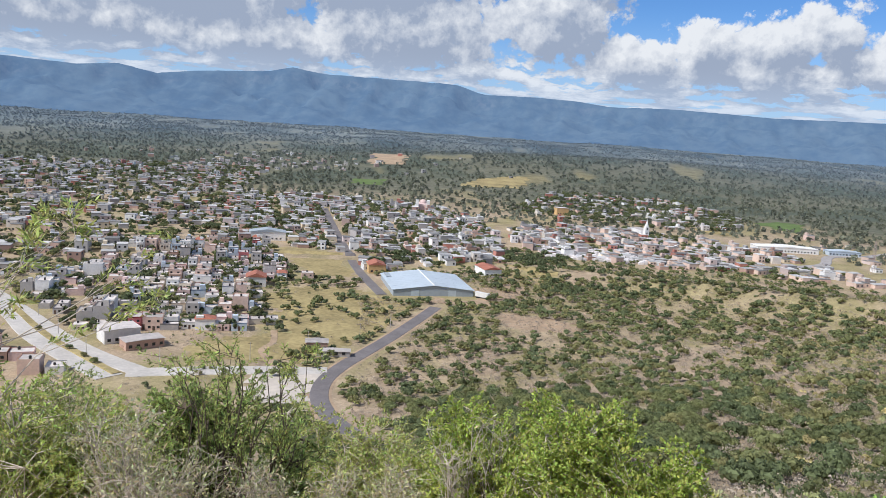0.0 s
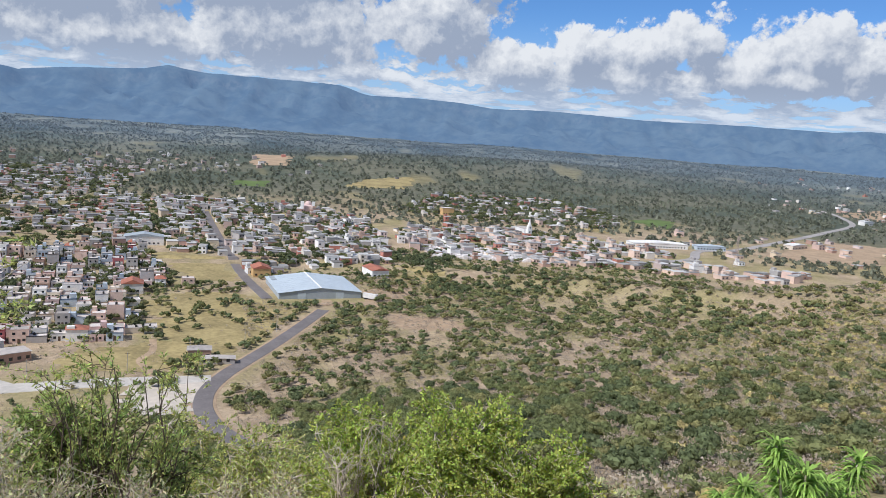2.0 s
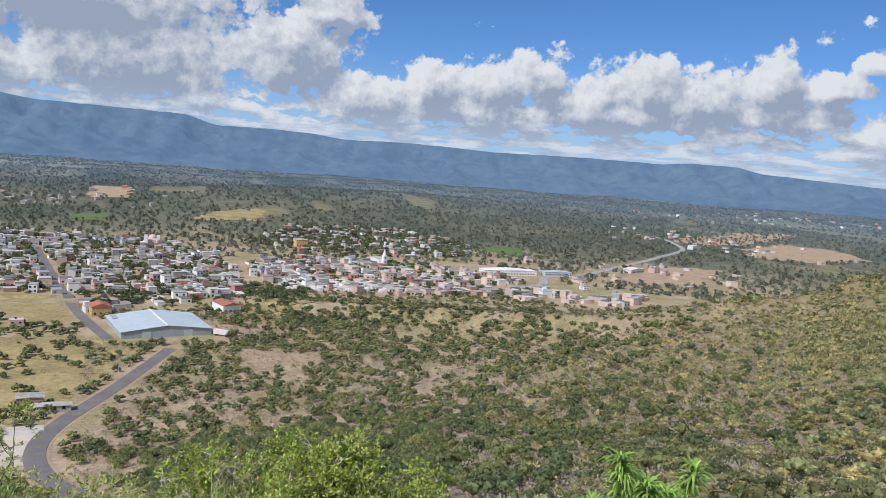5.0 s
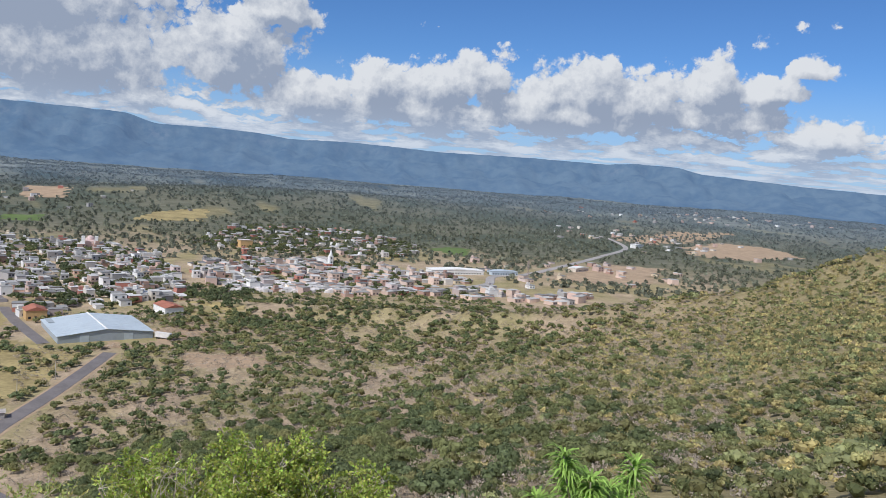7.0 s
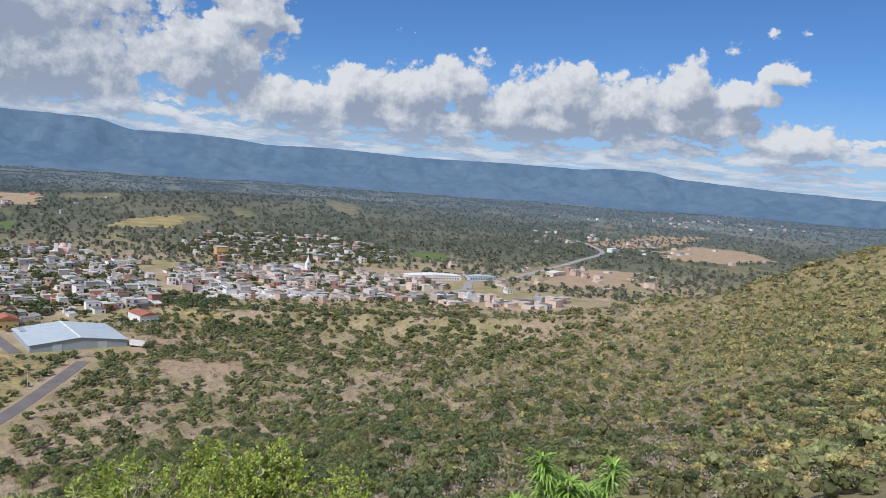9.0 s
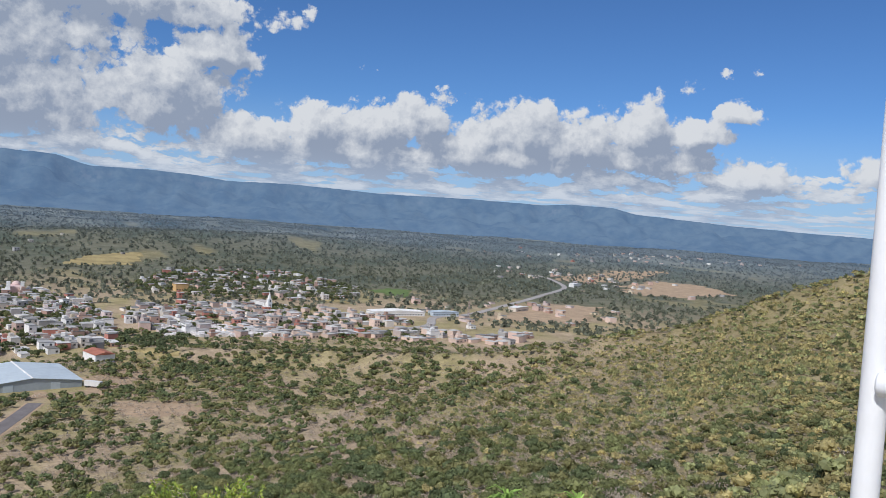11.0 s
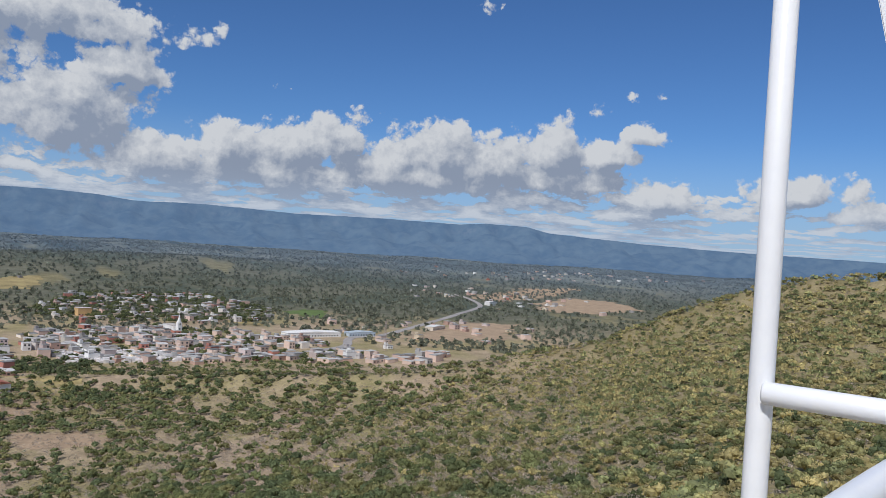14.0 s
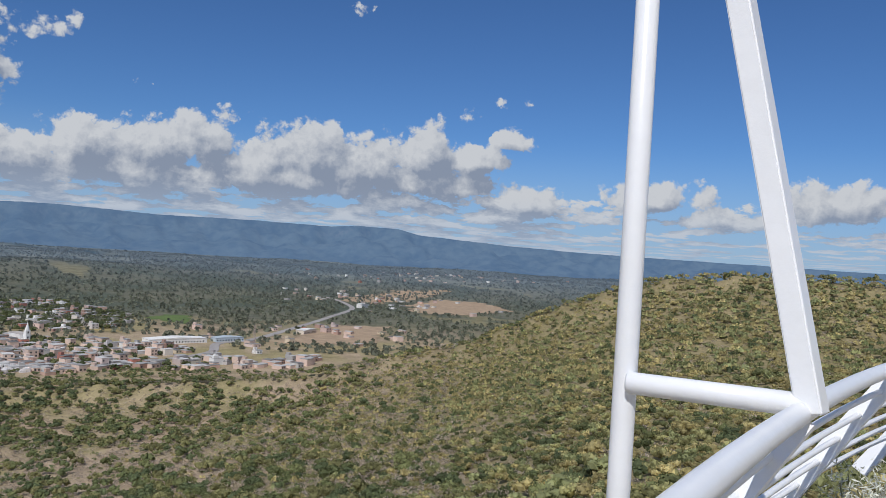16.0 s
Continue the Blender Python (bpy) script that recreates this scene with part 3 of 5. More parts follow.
    for p in (knee - d * 0.03, head):
        rings.append([bm.verts.new(p + u * a1 * 0.044 + w * b1 * 0.044) for a1, b1 in ((-1, -1), (1, -1), (1, 1), (-1, 1))])
    for i in range(4):
        bm.faces.new((rings[0][i], rings[0][(i + 1) % 4], rings[1][(i + 1) % 4], rings[1][i]))
    bm.faces.new(rings[0][::-1])
    bm.faces.new(rings[1])
    bmesh.ops.recalc_face_normals(bm, faces=bm.faces)
    bmesh.ops.bevel(bm, geom=list(bm.edges), offset=0.006, segments=2, affect="EDGES")
    part("diagonal_leg", bm, MAT_PAINT, frame_ob, "square white steel tube")


lookout()

# ---- town ----
def glass_material():
    m = material("dark_window_glass", (0.03, 0.035, 0.04), 0.12, 0, 4, 2, 0.2, spec=0.6)
    return m


MAT_GLASS = glass_material()
WALLS = [("white", (0.78, 0.76, 0.73)), ("cream", (0.68, 0.59, 0.49)), ("salmon", (0.66, 0.49, 0.41)), ("brick", (0.42, 0.28, 0.22)), ("grey_block", (0.46, 0.43, 0.41)),
         ("pink", (0.68, 0.51, 0.47)), ("ochre", (0.55, 0.36, 0.17)), ("pale_blue", (0.48, 0.54, 0.60)), ("rose_red", (0.46, 0.16, 0.16))]
MAT_WALL = {n: material("plaster_" + n, c, 0.88, 0.25, 3, 0.8, 0.13, per_object=0.14) for n, c in WALLS}
MAT_SLAB = material("roof_slab", (0.52, 0.47, 0.43), 0.9, 0.3, 2, 0.5, 0.22, per_object=0.28)
MAT_TILE = material("red_roof_tile", (0.38, 0.15, 0.10), 0.8, 0.5, 5, 1.0, 0.2)
MAT_DOOR = material("dark_steel_door", (0.12, 0.08, 0.06), 0.6, 0.1, 6, 2, 0.2)
MAT_TANK = material("black_water_tank", (0.03, 0.03, 0.03), 0.5)
GRID = radians(14.0)


def opening(bm, x, y, z, w, h, axis, slot):
    """A recessed pane seen as a thin box let into the wall."""
    if axis == "y":
        box(bm, x - w / 2, x + w / 2, y - 0.06, y + 0.06, z, z + h, slot)
    else:
        box(bm, x - 0.06, x + 0.06, y - w / 2, y + w / 2, z, z + h, slot)


def house(wall, w, d, storeys, rng, roof="slab", tank=True):
    """A flat-roofed town house with parapet, slab, panes, door and a roof tank, at the origin."""
    root = new("house")
    h = 3.0 * storeys
    bm = bmesh.new()
    box(bm, -w / 2, w / 2, -d / 2, d / 2, -1.5, h + 0.55)
    top = [f for f in bm.faces if f.normal.z > 0.5 or f.calc_center_median().z > h + 0.5]
    if roof == "slab":
        bmesh.ops.inset_region(bm, faces=top, thickness=0.2)
        inner = bmesh.ops.extrude_discrete_faces(bm, faces=top)["faces"]
        for v in inner[0].verts:
            v.co.z = h
    part("wall", bm, MAT_WALL[wall], root)
    if storeys > 1 and rng.random() < 0.6:
        part("balcony", box(bmesh.new(), -w / 2 + 0.6, w / 2 - 0.6, -d / 2 - 1.1, -d / 2 + 0.02, 3.0, 3.9), MAT_WALL[wall], root)
    if rng.random() < 0.45:
        part("roof_room", box(bmesh.new(), -w / 2 + 0.3, -w / 2 + 2.8, d / 2 - 3.6, d / 2 - 0.4, h + 0.05, h + 2.4), MAT_WALL[wall], root)
    bm = bmesh.new()
    if roof == "slab":
        box(bm, -w / 2 + 0.2, w / 2 - 0.2, -d / 2 + 0.2, d / 2 - 0.2, h, h + 0.08)
    else:
        v = [bm.verts.new(p) for p in ((-w / 2 - 0.4, -d / 2 - 0.4, h + 0.6), (w / 2 + 0.4, -d / 2 - 0.4, h + 0.6), (w / 2 + 0.4, d / 2 + 0.4, h + 0.6), (-w / 2 - 0.4, d / 2 + 0.4, h + 0.6), (-w / 5, 0, h + 2.3), (w / 5, 0, h + 2.3))]
        for f in ((0, 1, 5, 4), (1, 2, 5), (2, 3, 4, 5), (3, 0, 4), (3, 2, 1, 0)):
            bm.faces.new([v[i] for i in f])
    part("roof", bm, MAT_SLAB if roof == "slab" else MAT_TILE, root)
    for s in range(storeys):
        n = 2 if w > 6.5 else 1
        for i in range(n):
            bm = bmesh.new()
            opening(bm, (-w / 4 + i * w / 2 if n == 2 else w / 6), -d / 2, 1.05 + 3 * s, 1.2, 1.1, "y", 0)
            part("window", bm, MAT_GLASS, root)
        bm = bmesh.new()
        opening(bm, w / 2, rng.uniform(-d / 4, d / 4), 1.0 + 3 * s, 1.4, 1.2, "x", 0)
        part("window", bm, MAT_GLASS, root)
    bm = bmesh.new()
    opening(bm, 0.0 if w > 6.5 else -w / 4, -d / 2, 0.0, 1.1, 2.1, "y", 0)
    part("door", bm, MAT_DOOR, root)
    if tank and roof == "slab":
        tx, ty = rng.uniform(-w / 4, w / 4), rng.uniform(0, d / 4)
        part("water_tank", tube([(tx, ty, h + 0.08), (tx, ty, h + 1.1), (tx, ty, h + 1.35)], [0.55, 0.55, 0.25], 10), MAT_TANK, root, "black plastic roof tank")
    return root


T1 = [(-182, 358), (-122, 367), (-78, 387), (-100, 437), (-119, 470), (-84, 500), (-90, 512), (-150, 632), (-213, 599), (-235, 502), (-238, 439), (-215, 395)]
T2 = [(-150, 641), (-79, 600), (-51, 529), (-34, 566), (-10, 580), (33, 580), (53, 590), (46, 866), (-6, 963), (-174, 1042), (-263, 977), (-252, 709), (-217, 610)]
T3 = [(-255, 441), (-239, 511), (-220, 618), (-252, 709), (-263, 977), (-334, 1472), (-800, 1250), (-480, 560)]
T4 = [(64, 731), (87, 670), (188, 640), (264, 650), (280, 612), (349, 655), (339, 753), (278, 819), (222, 885), (134, 865), (72, 833)]
T5 = [(318, 612), (345, 600), (430, 625), (440, 670), (350, 655)]
T6 = [(82, 1017), (142, 917), (334, 930), (420, 1067), (388, 1309), (179, 1307)]
T7 = [(-250, 375), (-205, 345), (-172, 322), (-146, 303), (-154, 287), (-190, 290), (-260, 330)]
MARKET = [(-255, 620), (-190, 615), (-200, 700), (-262, 690)]
FIELD = [(-150, 634), (-78, 598), (-50, 512), (-92, 512)]
COMPOUND = [(-52, 470), (-52, 525), (-8, 560), (30, 500), (30, 465)]
ROADS = [(BEND, 5.5), (STREET, 4.5), (AVE_A, 8), (AVE_B, 7), (HIGHWAY, 9)]


def near_roads(x, y, extra=0.0):
    out = np.zeros(np.shape(x), bool)
    for line, half in ROADS:
        p = smooth_line(line, 6.0)
        for q in p:
            out |= (x - q[0]) ** 2 + (y - q[1]) ** 2 < (half + 2 + extra) ** 2
    return out


def lots(poly, fill, seed, pitch_x=8.2, pitch_y=11.5):
    """House lots in blocks of two rows with streets between."""
    rng = np.random.default_rng(seed)
    xs, ys = [p[0] for p in poly], [p[1] for p in poly]
    cx, cy, size = (min(xs) + max(xs)) / 2, (min(ys) + max(ys)) / 2, max(max(xs) - min(xs), max(ys) - min(ys))
    out, v, row = [], -size, 0
    while v < size:
        u, col = -size, 0
        while u < size:
            x, y = cx + u * math.cos(GRID) - v * math.sin(GRID), cy + u * math.sin(GRID) + v * math.cos(GRID)
            if rng.random() < fill:
                out.append((x + rng.normal(0, 0.4), y + rng.normal(0, 0.6), row % 2))
            u += pitch_x
            col += 1
            if col % 13 == 0:
                u += 8.0
        v += pitch_y
        row += 1
        if row % 2 == 0:
            v += 6.5
    a = np.array(out)
    keep = inside(poly, a[:, 0], a[:, 1]) & ~inside(FIELD, a[:, 0], a[:, 1]) & ~inside(COMPOUND, a[:, 0], a[:, 1]) & ~near_roads(a[:, 0], a[:, 1])
    keep &= ~((np.hypot(a[:, 0] - 34, a[:, 1] - 564) < 16) | (np.hypot(a[:, 0] + 152, a[:, 1] - 660) < 24))
    if poly is not MARKET:
        keep &= ~inside(MARKET, a[:, 0], a[:, 1])
    return a[keep]


def near_houses():
    rng = np.random.default_rng(4)
    names = ["white", "salmon", "cream", "grey_block", "pink", "brick", "white", "cream", "salmon", "pink", "cream", "rose_red", "pale_blue", "white", "pink", "grey_block"]
    text = {"white": "white plastered", "cream": "cream plastered", "salmon": "salmon pink", "brick": "bare red-brick", "grey_block": "bare grey block", "pink": "pale pink", "ochre": "ochre orange", "pale_blue": "pale blue", "rose_red": "rose red"}
    kinds = []
    for i, n in enumerate(names):
        storeys = 2 if i % 5 in (1, 3) else 1
        roof = "tile" if i == 13 else "slab"
        w, d = rng.uniform(6.2, 7.9), rng.uniform(8.0, 10.8)
        kinds.append(tagged(house(n, w, d, storeys, rng, roof), "%s %s house with %s" % (text[n], "two-storey" if storeys == 2 else "one-storey", "a red tiled roof" if roof == "tile" else "a flat roof and parapet"), "house", "town houses"))
    spots = [(*p, 0) for p in lots(T1, 0.86, 6)] + [(*p, 1) for p in lots(T7, 0.8, 7)]
    spots.sort(key=lambda p: math.hypot(p[0], p[1]))
    rest = spots[300:]
    used = 0
    for x, y, back, _ in spots[:300]:
        k = int(rng.integers(len(kinds)))
        if k in (5, 11, 13) and rng.random() < 0.7:
            k = 0
        m = pose(x, y, float(height(x, y)) + 0.05, 0, 0, math.degrees(GRID) + (180 if back else 0) + rng.normal(0, 3) + (90 if rng.random() < 0.15 else 0))
        m = m @ Matrix.Diagonal((rng.uniform(0.8, 1.12), rng.uniform(0.75, 1.1), rng.choice([0.85, 0.95, 1.0, 1.1, 1.2]), 1))
        if used < len(kinds):
            kinds[used].matrix_basis = m
        else:
            copy_thing(kinds[k], m)
        used += 1
    return [p[:3] for p in rest]


def far_houses(spots):
    """The rest of the town, too many to count: plain blocks with parapets, roof rooms and dark openings."""
    rng = np.random.default_rng(9)
    cols = np.array([(0.76, 0.74, 0.71), (0.66, 0.60, 0.53), (0.58, 0.43, 0.37), (0.44, 0.42, 0.40), (0.62, 0.51, 0.48), (0.52, 0.48, 0.46), (0.38, 0.25, 0.20), (0.70, 0.68, 0.66), (0.34, 0.32, 0.31), (0.62, 0.42, 0.34), (0.66, 0.55, 0.40), (0.50, 0.22, 0.17)])
    V, F, C = [], [], []
    cube = np.array([(x, y, z) for z in (0, 1) for y in (0, 1) for x in (0, 1)], float)
    quads = np.array([(0, 2, 3, 1), (4, 5, 7, 6), (0, 1, 5, 4), (1, 3, 7, 5), (3, 2, 6, 7), (2, 0, 4, 6)])

    def block(cx, cy, cz, turn, x0, x1, y0, y1, z0, z1, colour, roof=None):
        p = cube * (x1 - x0, y1 - y0, z1 - z0) + (x0, y0, z0)
        c, s = math.cos(turn), math.sin(turn)
        q = np.c_[p[:, 0] * c - p[:, 1] * s + cx, p[:, 0] * s + p[:, 1] * c + cy, p[:, 2] + cz]
        n = 8 * len(V)
        V.append(q)
        F.append(quads + n)
        C.append(np.repeat(np.array(colour)[None], 8, 0))

    for x, y, back in spots:
        w, d, h = rng.uniform(5.2, 9.8), rng.uniform(7, 11), rng.choice([2.8, 3.3, 4.0, 5.8, 6.4], p=[0.32, 0.24, 0.16, 0.2, 0.08]) * rng.uniform(0.85, 1.15)
        z, turn = float(height(x, y)), GRID + rng.normal(0, 0.12) + (1.5708 if rng.random() < 0.2 else 0.0)
        x, y = x + rng.normal(0, 1.2), y + rng.normal(0, 1.5)
        col = cols[rng.integers(len(cols))] * rng.uniform(0.75, 1.2)
        if x > 150 and y < 900 and rng.random() < 0.5:
            col = np.array((0.68, 0.52, 0.43)) * rng.uniform(0.8, 1.1)
        block(x, y, z, turn, -w / 2, w / 2, -d / 2, d / 2, -2, h, col)
        g = rng.uniform(0.16, 0.60) * np.array((1, 0.97, 0.93))
        block(x, y, z, turn, -w / 2 - 0.1, w / 2 + 0.1, -d / 2 - 0.1, d / 2 + 0.1, h, h + 0.3, g)
        if rng.random() < 0.22:
            block(x, y, z, turn, -w / 2 + 0.5, -w / 2 + 3.2, 0, d / 2 - 0.5, h + 0.3, h + 2.6, col * 0.95)
        for s in range(int(h // 3)):
            for u in (-w / 4, w / 4):
                if rng.random() < 0.8:
                    block(x, y, z, turn, u - 0.7, u + 0.7, -d / 2 - 0.05, -d / 2 + 0.1, 1.0 + 3 * s, 2.4 + 3 * s, (0.05, 0.05, 0.055))
            if rng.random() < 0.6:
                block(x, y, z, turn, w / 2 - 0.1, w / 2 + 0.05, -1, 0.6, 1.0 + 3 * s, 2.4 + 3 * s, (0.05, 0.05, 0.055))
    mat = material("town_plaster", (0.5, 0.5, 0.5), 0.88, 0, 4, 0.4, 0.12, attribute="tint")
    me = fast_mesh("town_houses", np.concatenate(V), np.concatenate(F), mat, np.clip(np.concatenate(C), 0.01, 0.9))
    tagged(new("town_houses", me), "crowded pale flat-roofed houses filling the town", "houses", kind="stuff")


def warehouse():
    root = new("warehouse")
    root.location, root.rotation_euler = (-10, 506, float(height(-10, 506))), (0, 0, radians(14))
    w, d, h, peak = 52.0, 50.0, 3.9, 6.8
    bm = bmesh.new()
    pts = [(-w / 2, h), (-w / 2, -1), (w / 2, -1), (w / 2, h), (0, peak)]
    a = [bm.verts.new((x, -d / 2, z)) for x, z in pts]
    b = [bm.verts.new((x, d / 2, z)) for x, z in pts]
    bm.faces.new(a)
    bm.faces.new(b[::-1])
    for i in (0, 2):
        bm.faces.new((a[i], a[(i + 1) % 5], b[(i + 1) % 5], b[i])[::-1])
    bmesh.ops.recalc_face_normals(bm, faces=bm.faces)
    part("wall", bm, MAT_GREY_WALL, root, "grey gable wall")
    for sgn, n in ((-1, 0), (1, 1)):
        for k in range(10):
            bm = bmesh.new()
            y0, y1 = -d / 2 - 0.6 + k * (d + 1.2) / 10, -d / 2 - 0.6 + (k + 1) * (d + 1.2) / 10 - 0.12
            v = [bm.verts.new(p) for p in ((0, y0, peak + 0.12), (sgn * (w / 2 + 0.8), y0, h + 0.02), (sgn * (w / 2 + 0.8), y1, h + 0.02), (0, y1, peak + 0.12))]
            u = [bm.verts.new(q.co + Vector((0, 0, 0.14))) for q in v]
            bm.faces.new(u if sgn > 0 else u[::-1])
            for i in range(4):
                bm.faces.new((v[i], v[(i + 1) % 4], u[(i + 1) % 4], u[i]))
            bmesh.ops.recalc_face_normals(bm, faces=bm.faces)
            part("roof_sheet", bm, MAT_ROOF_METAL, root)
    part("ridge_cap", box(bmesh.new(), -0.5, 0.5, -d / 2 - 0.6, d / 2 + 0.6, peak + 0.15, peak + 0.34), MAT_WALL["white"], root)
    for x in (-12, 12):
        part("roller_door", box(bmesh.new(), x - 2.5, x + 2.5, -d / 2 - 0.12, -d / 2 + 0.1, 0, 4.0), MAT_ROOF_METAL, root)
    bm = box(bmesh.new(), -w / 2 + 1.5, -w / 2 + 5, d / 2 - 14, d / 2 - 1, h + 0.75, h + 0.95)
    part("roof_panel", bm, MAT_GREY_WALL, root)
    tagged(root, "large low-gabled warehouse with a pale blue metal roof", "warehouse")


def shed(name, label, category, x, y, w, d, h, turn, wall, roof_mat, rise=1.2):
    """A gabled building."""
    root = new(name)
    root.location, root.rotation_euler = (x, y, float(height(x, y)) + 0.05), (0, 0, radians(turn))
    part("wall", box(bmesh.new(), -w / 2, w / 2, -d / 2, d / 2, -1.5, h), wall, root)
    bm = bmesh.new()
    pts = [(-w / 2 - 0.5, h + 0.01), (w / 2 + 0.5, h + 0.01), (0, h + rise)]
    a, b = [bm.verts.new((px, -d / 2 - 0.4, pz)) for px, pz in pts], [bm.verts.new((px, d / 2 + 0.4, pz)) for px, pz in pts]
    bm.faces.new(a), bm.faces.new(b[::-1])
    for i in range(3):
        bm.faces.new((a[i], b[i], b[(i + 1) % 3], a[(i + 1) % 3]))
    bmesh.ops.recalc_face_normals(bm, faces=bm.faces)
    part("roof", bm, roof_mat, root)
    for u in np.arange(-w / 2 + 2, w / 2 - 1, 3.4):
        bm = bmesh.new()
        opening(bm, float(u), -d / 2, 1.0, 1.5, 1.4, "y", 0)
        part("window", bm, MAT_GLASS, root)
    bm = bmesh.new()
    opening(bm, w / 2, 0, 0.0, 1.6, 2.2, "x", 0)
    part("door", bm, MAT_DOOR, root)
    return tagged(root, label, category)


def church():
    root = new("church")
    root.location, root.rotation_euler = (216, 835, float(height(216, 835))), (0, 0, radians(14))
    w = MAT_WALL["white"]
    part("nave", box(bmesh.new(), -5, 5, 0, 22, -1, 8), w, root)
    part("bell_tower", box(bmesh.new(), -2.2, 2.2, -4.4, 0, -1, 12), w, root)
    bm = bmesh.new()
    bmesh.ops.create_cone(bm, cap_ends=True, segments=8, radius1=2.3, radius2=0.05, depth=8, matrix=Matrix.Translation((0, -2.2, 16)))
    part("spire", bm, w, root, "pointed white spire")
    for z in (4, 9):
        bm = bmesh.new()
        opening(bm, 0, -4.4, z, 1.2, 2.0, "y", 0)
        part("window", bm, MAT_GLASS, root)
    part("roof", box(bmesh.new(), -5.2, 5.2, 0.05, 22.2, 8.0, 8.4), MAT_SLAB, root)
    tagged(root, "white church with a pointed spire among town houses", "church")


def far_church(x, y):
    root = new("church")
    root.location = (x, y, float(height(x, y)))
    p = MAT_WALL["pink"]
    part("nave", box(bmesh.new(), -7, 7, 0, 28, -1, 9), p, root)
    for sx in (-1, 1):
        part("bell_tower", box(bmesh.new(), sx * 6.5 - 1.8, sx * 6.5 + 1.8, -5, 0, -1, 14.5), MAT_WALL["white"], root)
    bm = bmesh.new()
    bmesh.ops.create_uvsphere(bm, u_segments=14, v_segments=8, radius=4.5, matrix=Matrix.Translation((0, 18, 9)))
    part("dome", bm, p, root, "rounded pink dome", True)
    tagged(root, "pink parish church with a dome and twin towers", "church")


def lattice_mast(x, y, h, label):
    root = new("lattice_mast")
    root.location = (x, y, float(height(x, y)))
    steel = material("galvanised_steel", (0.42, 0.34, 0.32), 0.6, metal=0.3)
    for sx, sy in ((-1, -1), (1, -1), (1, 1), (-1, 1)):
        part("leg", tube([(sx * 1.6, sy * 1.6, 0), (sx * 0.5, sy * 0.5, h)], 0.14, 5), steel, root)
    n = int(h / 3)
    for k in range(n):
        z0, z1 = k * h / n, (k + 1) * h / n
        a, b = 1.6 - 1.1 * z0 / h, 1.6 - 1.1 * z1 / h
        part("brace", tube([(-a, -a, z0), (b, -b, z1)], 0.08, 4), steel, root)
        part("brace", tube([(a, a, z0), (a if k % 2 else b, -b, z1)], 0.08, 4), steel, root)
    tagged(root, label, "mast")


def power_pole(x, y, h=9.0):
    root = new("power_pole")
    root.location = (x, y, float(height(x, y)) - 0.1)
    part("pole", tube([(0, 0, 0), (0, 0, h)], [0.17, 0.11], 8), MAT_CONCRETE, root)
    part("crossarm", box(bmesh.new(), -0.9, 0.9, -0.06, 0.06, h - 0.7, h - 0.55), MAT_DOOR, root)
    tagged(root, "slim pale concrete power pole", "power pole", "street poles")


